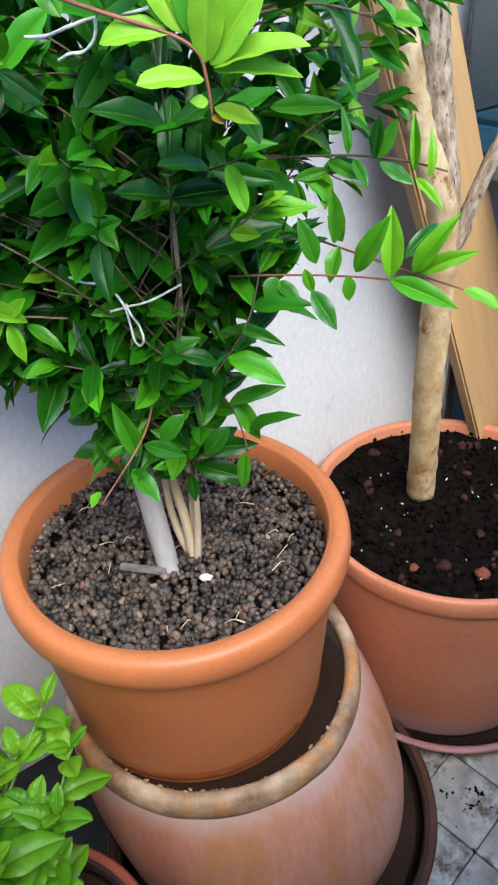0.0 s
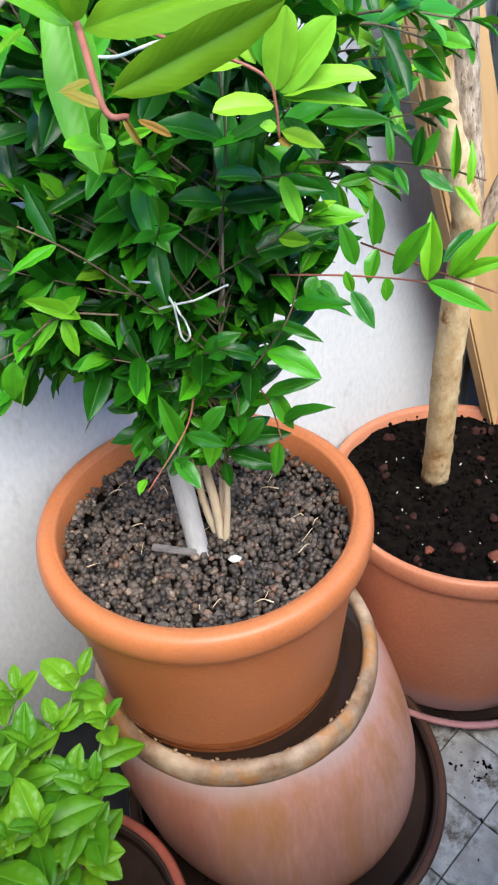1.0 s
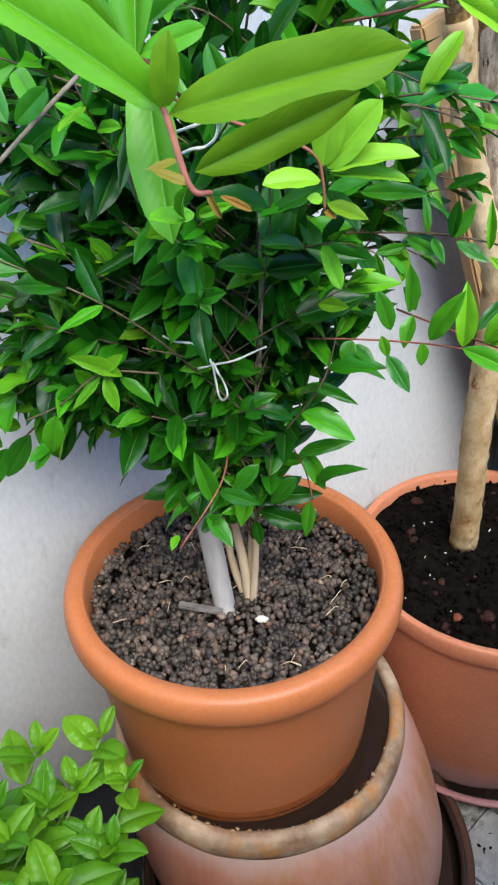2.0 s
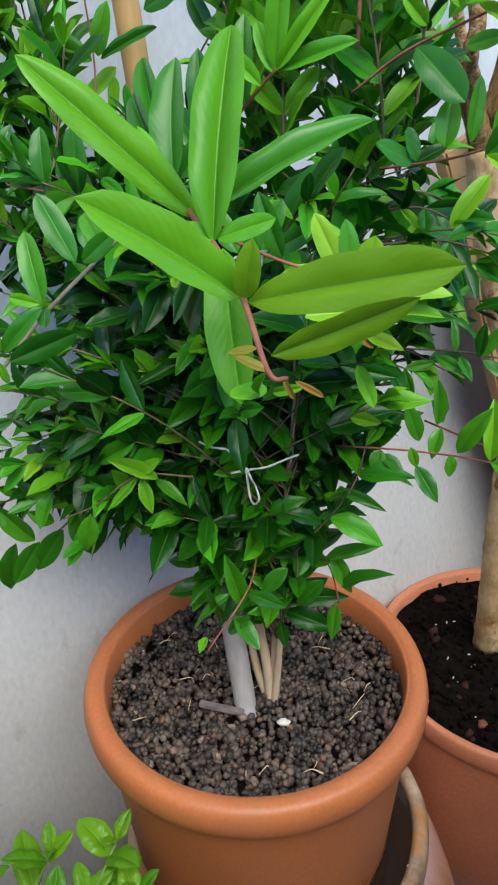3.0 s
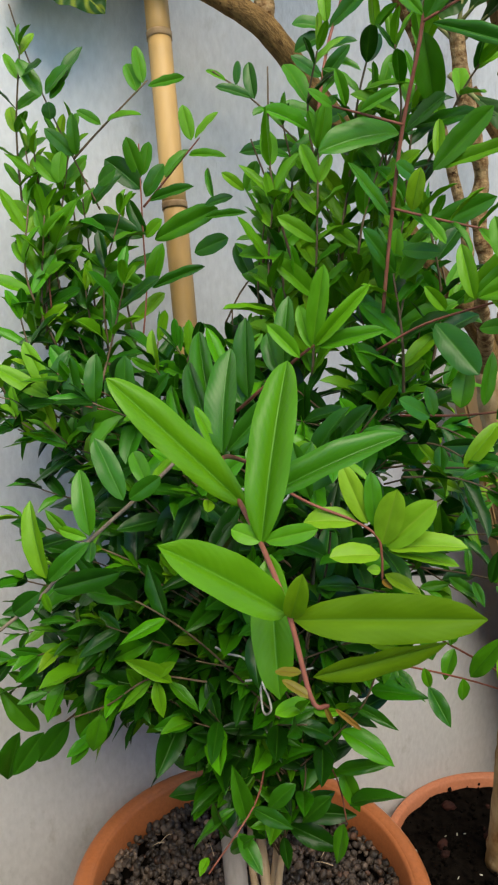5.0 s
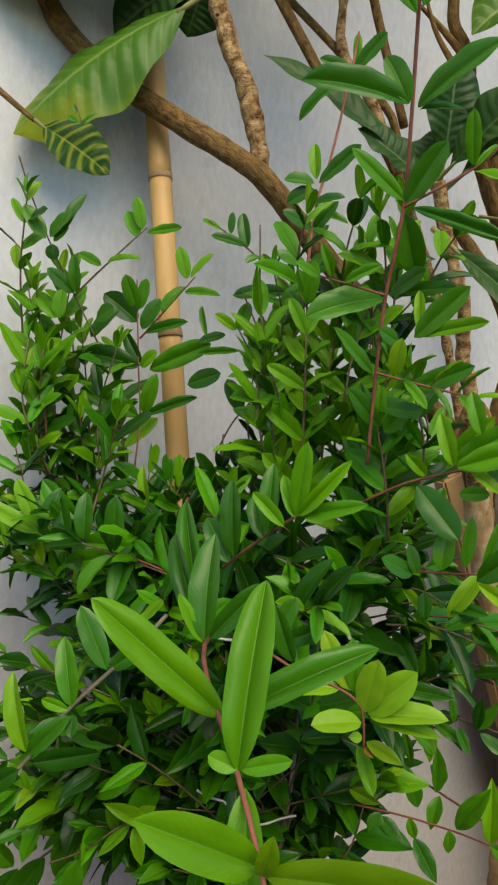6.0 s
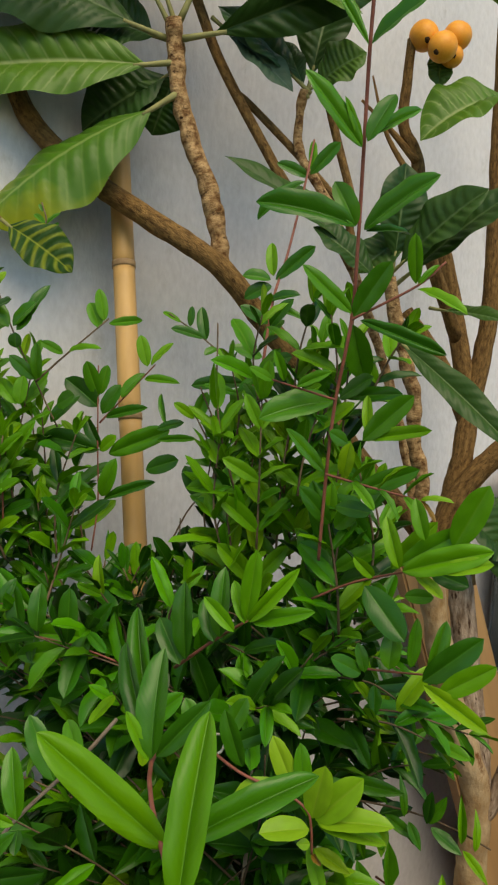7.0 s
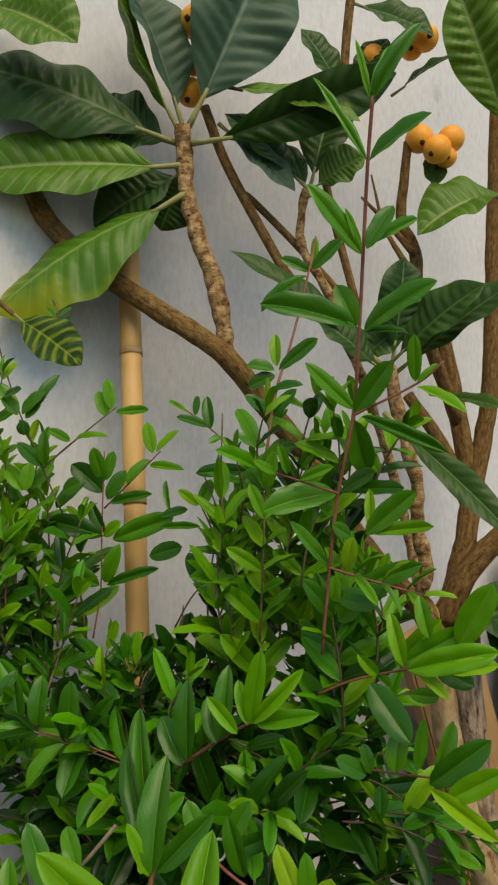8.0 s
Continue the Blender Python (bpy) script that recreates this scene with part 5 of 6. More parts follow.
hero((-0.154, 0.010, 1.177), (-0.172, 0.000, 1.195), 0.0143, LEAF, (-0.23, -0.85, 0.53))
hero((-0.163, 0.000, 1.156), (-0.161, 0.000, 1.179), 0.0153, YOUNG, (0.11, -0.85, 0.56))
hero((-0.165, 0.000, 1.156), (-0.183, 0.000, 1.178), 0.0154, YOUNG, (0.07, -0.85, 0.59))
hero((-0.170, 0.000, 1.219), (-0.154, 0.000, 1.240), 0.0175, LEAF, (-0.12, -0.85, 0.62))
hero((-0.168, 0.000, 1.214), (-0.168, 0.000, 1.202), 0.0154, LEAF, (-0.06, -0.85, 0.51))
hero((-0.174, 0.000, 1.218), (-0.191, 0.000, 1.244), 0.0167, LEAF, (0.24, -0.85, 0.55))
hero((-0.162, 0.000, 1.219), (-0.147, 0.010, 1.256), 0.0143, LEAF, (-0.11, -0.85, 0.38))
hero((-0.172, 0.000, 1.102), (-0.150, -0.010, 1.143), 0.0174, YOUNG, (-0.10, -0.85, 0.52))
hero((-0.177, 0.000, 1.113), (-0.174, -0.010, 1.146), 0.0132, YOUNG, (0.30, -0.85, 0.61))
hero((-0.167, 0.000, 1.216), (-0.155, 0.000, 1.229), 0.0109, LEAF, (-0.06, -0.85, 0.44))
hero((-0.135, 0.010, 1.157), (-0.117, -0.000, 1.166), 0.0183, LEAF, (0.19, -0.85, 0.40))
hero((-0.144, 0.020, 1.142), (-0.123, 0.020, 1.167), 0.0166, LEAF, (-0.05, -0.85, 0.30))
sprig([(-0.112, 0.050, 1.142), (-0.093, 0.050, 1.163), (-0.064, 0.050, 1.195)], 0.001, 0.0006, RED_TWIG)
sprig([(-0.154, 0.010, 1.175), (-0.130, 0.010, 1.197), (-0.093, 0.010, 1.229)], 0.001, 0.0006, TWIG)
sprig([(-0.138, 0.020, 1.138), (-0.156, 0.015, 1.175), (-0.174, 0.010, 1.214), (-0.189, 0.005, 1.254), (-0.196, 0.000, 1.281)], 0.0008, 0.0006, TWIG)
sprig([(-0.174, 0.000, 1.058), (-0.176, 0.000, 1.104), (-0.177, 0.000, 1.141)], 0.0008, 0.0006, RED_TWIG)
# shoots over the bamboo's other side
sprig([(0.042, 0.030, 1.163), (0.018, 0.027, 1.187), (-0.017, 0.023, 1.217), (-0.046, 0.020, 1.236)], 0.0008, 0.0006, TWIG)
sprig([(-0.035, 0.020, 1.051), (-0.020, 0.020, 1.080), (0.009, 0.020, 1.113)], 0.0008, 0.0006, TWIG)
sprig([(0.005, 0.020, 1.105), (-0.009, 0.020, 1.134), (-0.019, 0.020, 1.152)], 0.001, 0.0006, TWIG)
hero((-0.014, 0.020, 1.216), (-0.021, 0.020, 1.243), 0.0136, LEAF, (-0.19, -0.85, 0.49))
hero((-0.016, 0.020, 1.217), (-0.040, 0.010, 1.225), 0.0114, LEAF, (0.12, -0.85, 0.52))
hero((-0.036, 0.020, 1.229), (-0.051, 0.020, 1.238), 0.0063, YOUNG, (-0.08, -0.85, 0.63))
hero((-0.028, 0.020, 1.226), (-0.027, 0.020, 1.242), 0.0074, LEAF, (0.07, -0.85, 0.35))
hero((-0.004, 0.020, 1.209), (-0.013, 0.010, 1.206), 0.0103, LEAF, (-0.26, -0.85, 0.64))
hero((-0.019, 0.020, 1.151), (-0.012, 0.020, 1.174), 0.0146, YOUNG, (0.29, -0.85, 0.62))
hero((-0.021, 0.020, 1.152), (-0.035, 0.010, 1.164), 0.0104, YOUNG, (0.06, -0.85, 0.41))
hero((0.019, 0.020, 1.182), (-0.022, 0.010, 1.181), 0.0165, LEAF, (-0.25, -0.85, 0.39))
hero((-0.014, 0.020, 1.087), (-0.027, 0.020, 1.112), 0.0169, LEAF, (-0.17, -0.85, 0.62))
hero((-0.013, 0.020, 1.083), (0.003, 0.020, 1.087), 0.0127, LEAF, (0.24, -0.85, 0.57))
hero((-0.009, 0.020, 1.077), (-0.002, 0.020, 1.096), 0.0137, LEAF, (-0.21, -0.85, 0.38))
hero((-0.009, 0.020, 1.137), (-0.007, 0.020, 1.146), 0.0094, LEAF, (-0.12, -0.85, 0.63))
hero((-0.045, 0.020, 1.146), (-0.055, 0.030, 1.173), 0.0075, LEAF, (-0.20, -0.85, 0.58))
hero((-0.052, 0.020, 1.141), (-0.031, 0.020, 1.149), 0.0106, LEAF, (0.11, -0.85, 0.49))
hero((-0.052, 0.020, 1.132), (-0.019, 0.010, 1.137), 0.0084, LEAF, (0.28, -0.85, 0.39))
hero((-0.063, 0.030, 1.106), (-0.034, 0.020, 1.117), 0.0193, LEAF, (0.01, -0.85, 0.36))
# shoot behind the tall one
sprig([(0.032, 0.020, 1.190), (0.036, 0.040, 1.252), (0.044, 0.060, 1.294), (0.055, 0.080, 1.364), (0.058, 0.100, 1.401)], 0.0013, 0.0009, RED_TWIG)
hero((0.055, 0.090, 1.366), (0.030, 0.080, 1.376), 0.0142, LEAF, (-0.24, -0.85, 0.31))
hero((0.057, 0.090, 1.368), (0.081, 0.080, 1.392), 0.0166, LEAF, (-0.11, -0.85, 0.34))
hero((0.054, 0.080, 1.359), (0.011, 0.070, 1.333), 0.0150, LEAF, (-0.26, -0.85, 0.65))
hero((0.034, 0.050, 1.273), (0.030, 0.050, 1.302), 0.0131, YOUNG, (-0.13, -0.85, 0.61))
hero((0.036, 0.050, 1.270), (0.067, 0.040, 1.296), 0.0162, LEAF, (0.12, -0.85, 0.56))
hero((0.032, 0.050, 1.270), (0.011, 0.040, 1.275), 0.0152, LEAF, (0.09, -0.85, 0.63))
hero((0.033, 0.050, 1.265), (0.012, 0.040, 1.256), 0.0162, LEAF, (0.23, -0.85, 0.55))
hero((0.034, 0.040, 1.252), (0.056, 0.030, 1.259), 0.0138, LEAF, (0.04, -0.85, 0.54))
hero((0.039, 0.040, 1.245), (0.061, 0.030, 1.240), 0.0106, LEAF, (0.13, -0.85, 0.49))
hero((0.034, 0.030, 1.232), (0.013, 0.020, 1.244), 0.0146, LEAF, (0.00, -0.85, 0.35))
hero((0.036, 0.030, 1.230), (0.052, 0.020, 1.251), 0.0145, LEAF, (0.21, -0.85, 0.47))
hero((0.032, 0.030, 1.218), (0.045, 0.030, 1.237), 0.0147, LEAF, (-0.26, -0.85, 0.36))
hero((0.032, 0.020, 1.204), (0.010, 0.010, 1.211), 0.0154, LEAF, (0.22, -0.85, 0.39))
hero((0.033, 0.020, 1.199), (0.056, 0.010, 1.205), 0.0153, LEAF, (-0.07, -0.85, 0.54))
hero((0.057, 0.100, 1.374), (0.058, 0.100, 1.401), 0.0097, YOUNG, (0.22, -0.85, 0.41))
for heap, name, mat, lab in ((fill_leaf, "foliage", LEAF, "dense dark green glossy leaves"), (fill_young, "young_foliage", YOUNG, "light yellow-green young leaves"), (fill_twig, "branching", TWIG, "thin grey-brown twigs")):
    if heap.n:
        tagged(part(name, heap.mesh(name), mat, shrub, lab, at=inv), kind="stuff")

# ---- loquat tree ----
tree = thing("loquat_tree", "loquat tree with a pale trunk, large ribbed leaves and orange fruit", "tree", (0.287, 0.318, 0.31))
ti = Matrix.Translation((-0.287, -0.318, -0.31))


def limb(name, pts, r0, r1, mat, label="", **more):
    return stick(name, [ti @ Vector(p) for p in pts], r0, r1, mat, tree, label, segs=14, **more)




def big_leaf(base, tip, width, up, material, fold, arch, puff=0.034):
    """A large ribbed leaf with its stalk."""
    b, e = Vector(base), Vector(tip)
    way, ln = (e - b).normalized(), (e - b).length
    stalk = min(0.022, ln * 0.12)
    v, f, u = blade(ln - stalk, width, 88, 12, fold, arch, 0.95, 1.2, 0.12, 0.006, 11, width * puff, rnd(-0.25, 0.25), rnd(0, 6), dome=0.1)
    ob = part("leaf", raw("loquat_leaf", v, f, u), material, tree, at=ti @ leaf_pose(b + way * stalk, way + Vector((0, 0, arch * 0.4)), Vector(up).normalized()))
    vv, ff = tube(spline([b - way * 0.006, b + way * stalk * 1.6], 4), 0.0011 + 0.011 * ln, 0.0007 + 0.006 * ln, 8)
    part("stalk", raw("leaf_stalk", [ti @ q for q in vv], ff), STALK, tree)
    return ob


def fruit(at, r):
    c = Vector(at)
    bm = bmesh.new()
    bmesh.ops.create_uvsphere(bm, u_segments=24, v_segments=16, radius=r)
    for v in bm.verts:
        v.co.z *= 1.12
        v.co *= 1 + 0.03 * noise.noise(v.co * 60 + c * 30)
    me = bpy.data.meshes.new("fruit")
    bm.to_mesh(me)
    bm.free()
    me.polygons.foreach_set("use_smooth", [True] * len(me.polygons))
    turn = Euler((rnd(1.9, 2.5), 0, rnd(-0.7, 0.7)))
    ob = part("fruit", me, FRUIT, tree, "ripe orange fruit", at=ti @ Matrix.LocRotScale(c, turn, None))
    v, f = lump(rnd(0, 9), 0.5, 1)
    part("calyx", raw("calyx", [Vector(p) * r * 0.24 + Vector((0, 0, r * 1.08)) for p in v], f), CALYX, ob, "dry dark calyx")


limb("trunk", [(0.286, 0.314, 0.312), (0.283, 0.311, 0.40), (0.281, 0.308, 0.486), (0.280, 0.302, 0.603), (0.280, 0.296, 0.67), (0.276, 0.290, 0.725), (0.264, 0.283, 0.765), (0.243, 0.277, 0.818), (0.225, 0.270, 0.882), (0.213, 0.264, 0.934), (0.201, 0.257, 0.990)], 0.0204, 0.0139, TRUNK, "smooth pale trunk with peeling bark", rough=0.14)
limb("branch", [(0.280, 0.303, 0.610), (0.281, 0.297, 0.690), (0.276, 0.296, 0.761), (0.267, 0.302, 0.811), (0.256, 0.307, 0.885), (0.246, 0.313, 0.960), (0.246, 0.319, 0.982)], 0.0161, 0.0144, BARK, "grey cracked bark", rough=0.1, steps=14)
limb("branch", [(0.283, 0.291, 0.690), (0.296, 0.290, 0.706), (0.306, 0.293, 0.745), (0.326, 0.297, 0.798), (0.343, 0.300, 0.830)], 0.0089, 0.0080, BARK, "", rough=0.12)
limb("branch", [(0.206, 0.259, 0.965), (0.188, 0.246, 1.030), (0.115, 0.185, 1.114), (0.066, 0.161, 1.187), (0.015, 0.137, 1.245), (-0.024, 0.113, 1.290), (-0.085, 0.112, 1.328), (-0.151, 0.110, 1.368), (-0.211, 0.105, 1.421), (-0.243, 0.100, 1.490), (-0.275, 0.100, 1.560)], 0.0114, 0.0095, BRANCH, "", rough=0.12)
limb("branch", [(-0.026, 0.130, 1.290), (-0.031, 0.127, 1.325), (-0.041, 0.124, 1.363), (-0.056, 0.121, 1.401), (-0.067, 0.119, 1.433), (-0.074, 0.116, 1.466), (-0.076, 0.113, 1.491), (-0.076, 0.110, 1.512)], 0.0084, 0.0084, RINGED, "ringed with old leaf scars", rings=0.035, steps=24, step=0.021, rough=0.34)
limb("branch", [(-0.064, 0.140, 1.545), (-0.040, 0.147, 1.490), (0.003, 0.155, 1.418), (0.033, 0.162, 1.374), (0.072, 0.170, 1.342), (0.100, 0.185, 1.300)], 0.0050, 0.0053, BRANCH)
limb("branch", [(-0.025, 0.160, 1.465), (-0.012, 0.165, 1.457), (0.037, 0.170, 1.411), (0.079, 0.175, 1.367), (0.092, 0.180, 1.345), (0.100, 0.185, 1.300)], 0.0037, 0.0041, BRANCH)
limb("branch", [(0.195, 0.255, 1.000), (0.150, 0.220, 1.170), (0.081, 0.170, 1.342), (0.041, 0.163, 1.409), (0.039, 0.157, 1.447), (0.043, 0.150, 1.465)], 0.0053, 0.0042, RINGED, "ringed with old leaf scars", rings=0.035, steps=24, step=0.021, rough=0.34)
limb("branch", [(0.100, 0.190, 1.350), (0.056, 0.200, 1.505), (0.071, 0.200, 1.566), (0.072, 0.200, 1.639), (0.075, 0.200, 1.701)], 0.0042, 0.0050, BRANCH)
limb("branch", [(0.225, 0.340, 1.250), (0.169, 0.260, 1.363), (0.159, 0.255, 1.432), (0.142, 0.250, 1.468), (0.142, 0.245, 1.511), (0.144, 0.240, 1.552)], 0.0079, 0.0048, BRANCH, "", rough=0.15)
limb("branch", [(0.158, 0.250, 1.430), (0.129, 0.250, 1.462), (0.096, 0.250, 1.494)], 0.0047, 0.0014, BRANCH)
limb("branch", [(0.149, 0.240, 1.415), (0.123, 0.240, 1.458), (0.106, 0.240, 1.515)], 0.0036, 0.0010, BRANCH)
limb("branch", [(0.200, 0.256, 0.995), (0.185, 0.200, 1.040), (0.175, 0.160, 1.072), (0.177, 0.153, 1.100), (0.166, 0.147, 1.138), (0.164, 0.140, 1.176), (0.153, 0.133, 1.210), (0.140, 0.127, 1.249), (0.132, 0.120, 1.286)], 0.0073, 0.0065, RINGED, "ringed with old leaf scars", rings=0.035, steps=24, step=0.021, rough=0.34)
limb("branch", [(0.247, 0.317, 0.960), (0.243, 0.322, 1.000), (0.227, 0.328, 1.027), (0.240, 0.334, 1.108), (0.245, 0.340, 1.162), (0.261, 0.346, 1.273), (0.261, 0.352, 1.384), (0.258, 0.358, 1.499), (0.256, 0.364, 1.679), (0.255, 0.370, 1.835)], 0.0166, 0.0058, BRANCH, "dark forked trunk", rough=0.15)
limb("branch", [(0.248, 0.345, 1.155), (0.229, 0.343, 1.243), (0.204, 0.342, 1.346), (0.184, 0.340, 1.408)], 0.0122, 0.0088, BRANCH, "", rough=0.12)
limb("branch", [(0.247, 0.345, 1.141), (0.211, 0.328, 1.215), (0.162, 0.310, 1.279)], 0.0094, 0.0069, BRANCH, "", rough=0.12)
limb("branch", [(0.217, 0.322, 1.014), (0.243, 0.318, 1.076), (0.284, 0.314, 1.126), (0.320, 0.310, 1.155)], 0.0150, 0.0113, BRANCH, "", rough=0.12)
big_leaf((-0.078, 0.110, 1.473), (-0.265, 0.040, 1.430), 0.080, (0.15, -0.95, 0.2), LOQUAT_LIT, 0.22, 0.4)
big_leaf((-0.075, 0.110, 1.443), (-0.222, 0.030, 1.312), 0.092, (-0.2, -0.85, 0.45), LOQUAT_PALE, -0.45, 0.5, 0.03)
big_leaf((-0.089, 0.110, 1.497), (-0.270, 0.030, 1.540), 0.09, (0.1, -0.85, 0.45), LOQUAT, -0.2, 0.4, 0.04)
big_leaf((-0.080, 0.110, 1.505), (-0.162, 0.070, 1.646), 0.050, (-0.8, -0.3, 0.4), LOQUAT_LIT, 0.5, 0.3)
big_leaf((-0.069, 0.110, 1.516), (0.014, 0.120, 1.711), 0.105, (0.35, -0.85, -0.3), LOQUAT_BACK, 0.3, 0.3)
big_leaf((-0.079, 0.120, 1.514), (-0.136, 0.090, 1.664), 0.069, (0.7, -0.6, 0.2), LOQUAT_BACK, 0.6, 0.3)
big_leaf((-0.090, 0.130, 1.503), (-0.173, 0.100, 1.513), 0.074, (0.0, -0.9, 0.4), LOQUAT, 0.3, 0.3)
big_leaf((-0.076, 0.130, 1.477), (-0.099, 0.130, 1.416), 0.054, (0.2, -0.9, 0.3), LOQUAT, 0.3, 0.3)
big_leaf((-0.076, 0.130, 1.477), (-0.162, 0.110, 1.413), 0.066, (0.0, -0.9, 0.35), LOQUAT, 0.3, 0.3)
big_leaf((-0.062, 0.110, 1.495), (0.145, 0.100, 1.518), 0.052, (0.1, -0.8, -0.5), LOQUAT, 0.3, 0.5, 0.06)
big_leaf((-0.050, 0.130, 1.562), (0.091, 0.100, 1.514), 0.045, (0.0, -0.7, 0.7), LOQUAT_LIT, 0.25, 0.35)
big_leaf((-0.044, 0.140, 1.524), (0.032, 0.130, 1.457), 0.031, (0.2, -0.8, 0.5), LOQUAT_BACK, 0.3, 0.2)
big_leaf((0.075, 0.190, 1.576), (0.027, 0.170, 1.647), 0.037, (0.1, -0.75, 0.65), LOQUAT, 0.3, 0.3)
big_leaf((0.076, 0.220, 1.698), (0.161, 0.200, 1.649), 0.043, (0.1, -0.9, 0.4), LOQUAT, 0.3, 0.3)
big_leaf((0.128, 0.240, 1.607), (0.182, 0.200, 1.627), 0.029, (0.1, -0.75, 0.65), LOQUAT, 0.3, 0.3)
big_leaf((0.078, 0.220, 1.601), (0.118, 0.220, 1.662), 0.035, (0.0, -0.9, 0.4), LOQUAT, 0.3, 0.3)
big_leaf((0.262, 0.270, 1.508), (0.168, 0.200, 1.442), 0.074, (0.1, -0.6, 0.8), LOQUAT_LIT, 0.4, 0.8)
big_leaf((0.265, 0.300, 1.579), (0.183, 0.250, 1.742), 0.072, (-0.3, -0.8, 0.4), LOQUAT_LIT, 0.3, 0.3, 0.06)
big_leaf((0.132, 0.140, 1.291), (0.203, 0.080, 1.356), 0.049, (-0.2, -0.75, 0.6), LOQUAT, 0.3, 0.3)
big_leaf((0.139, 0.150, 1.284), (0.240, 0.100, 1.367), 0.044, (0.1, -0.7, 0.7), LOQUAT, 0.3, 0.3)
big_leaf((0.135, 0.140, 1.294), (0.145, 0.130, 1.395), 0.048, (0.2, -0.95, 0.2), LOQUAT, 0.3, 0.3)
big_leaf((0.127, 0.130, 1.287), (-0.022, 0.100, 1.395), 0.039, (0.3, -0.6, 0.7), LOQUAT, 0.3, 0.3)
big_leaf((0.127, 0.120, 1.280), (0.062, 0.100, 1.327), 0.037, (0.1, -0.75, 0.65), LOQUAT, 0.3, 0.3)
big_leaf((0.044, 0.150, 1.465), (-0.043, 0.130, 1.539), 0.049, (0.3, -0.8, 0.5), LOQUAT, 0.3, 0.3)
big_leaf((0.048, 0.150, 1.465), (0.098, 0.130, 1.490), 0.048, (-0.2, -0.9, 0.4), LOQUAT, 0.3, 0.3)
big_leaf((0.044, 0.150, 1.462), (0.019, 0.150, 1.514), 0.022, (0.1, -0.75, 0.65), LOQUAT, 0.3, 0.3)
big_leaf((0.045, 0.160, 1.469), (0.067, 0.180, 1.592), 0.057, (0.0, -0.95, 0.2), LOQUAT, 0.3, 0.3)
big_leaf((0.131, 0.060, 1.234), (0.222, 0.000, 1.141), 0.026, (-0.4, -0.6, 0.7), LOQUAT, 0.3, 0.3)
big_leaf((0.182, 0.200, 1.269), (0.246, 0.150, 1.253), 0.020, (0.1, -0.75, 0.65), LOQUAT, 0.3, 0.3)
big_leaf((0.290, 0.300, 1.012), (0.246, 0.250, 1.044), 0.075, (0.1, -0.75, 0.65), LOQUAT, 0.3, 0.3)
big_leaf((0.283, 0.300, 1.089), (0.280, 0.250, 0.986), 0.061, (0.1, -0.75, 0.65), LOQUAT, 0.3, 0.3)
big_leaf((-0.153, -0.060, 1.291), (-0.101, -0.060, 1.253), 0.039, (0.1, -0.8, 0.5), STRIPED, 0.25, 0.4)
limb("branch", [(-0.183, -0.060, 1.314), (-0.164, -0.060, 1.299), (-0.152, -0.060, 1.290)], 0.0023, 0.0018, BRANCH)
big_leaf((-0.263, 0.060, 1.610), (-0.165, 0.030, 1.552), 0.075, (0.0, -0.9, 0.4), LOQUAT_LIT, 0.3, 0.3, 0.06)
big_leaf((0.158, 0.160, 1.342), (0.105, 0.140, 1.293), 0.040, (0.1, -0.75, 0.65), LOQUAT, 0.3, 0.3)
big_leaf((0.172, 0.260, 1.554), (0.177, 0.250, 1.509), 0.028, (0.2, -0.9, 0.3), LOQUAT, 0.3, 0.3)
fruit((-0.074, 0.130, 1.626), 0.0170)
fruit((-0.077, 0.140, 1.591), 0.0130)
fruit((-0.079, 0.140, 1.560), 0.0140)
fruit((0.157, 0.240, 1.668), 0.0147)
fruit((0.143, 0.250, 1.663), 0.0133)
fruit((0.097, 0.220, 1.610), 0.0139)
fruit((0.101, 0.230, 1.643), 0.0129)
fruit((0.156, 0.240, 1.555), 0.0152)
fruit((0.175, 0.230, 1.539), 0.0150)
fruit((0.191, 0.250, 1.559), 0.0147)
fruit((0.187, 0.250, 1.539), 0.0118)

# ---- bamboo ----
bam = thing("bamboo_pole", "yellow-brown bamboo pole, grey at its foot, stuck in the gravel", "pole", (-0.003, -0.029, 0.485))
foot, head = Vector((0, 0, 0.0)), Vector((-0.136, 0.18, 0.925))
cuts = [0.0, 0.17, 0.36, 0.56, 0.715, 0.872, 1.0]
for a, b in zip(cuts, cuts[1:]):
    p, e = foot.lerp(head, a), foot.lerp(head, b)
    line = [p.lerp(e, k / 10) for k in range(11)]
    v, f = tube(line, 0.0108, 0.0106, 20)
    part("section", raw("bamboo_section", v, f), STAKE if a == 0 else BAMBOO, bam, "weathered grey foot of the pole" if a == 0 else "")
    if b < 1:
        v, f = tube([e + (head - foot).normalized() * h for h in (-0.003, -0.0012, 0.0012, 0.003)], 0.0115, 0.0115, 20)
        part("node", raw("bamboo_node", v, f), NODE_WOOD, bam, "dark ringed node")

# ---- board leaning on the wall ----
board = thing("wooden_board", "pale pine board leaning against the wall behind the tree", "board", (0.53, 0.545, 0.0))
lo, hi = Vector((0, 0, 0.014)), Vector((-0.32, -0.16, 1.0))
zz = (hi - lo).normalized()
yy = (INTO - zz * INTO.dot(zz)).normalized()
mm = Matrix((yy.cross(zz), yy, zz)).transposed().to_4x4()
part("plank", box("plank", (0.115, 0.022, (hi - lo).length), 0.003), PLANK, board, at=Matrix.Translation((lo + hi) / 2) @ mm)

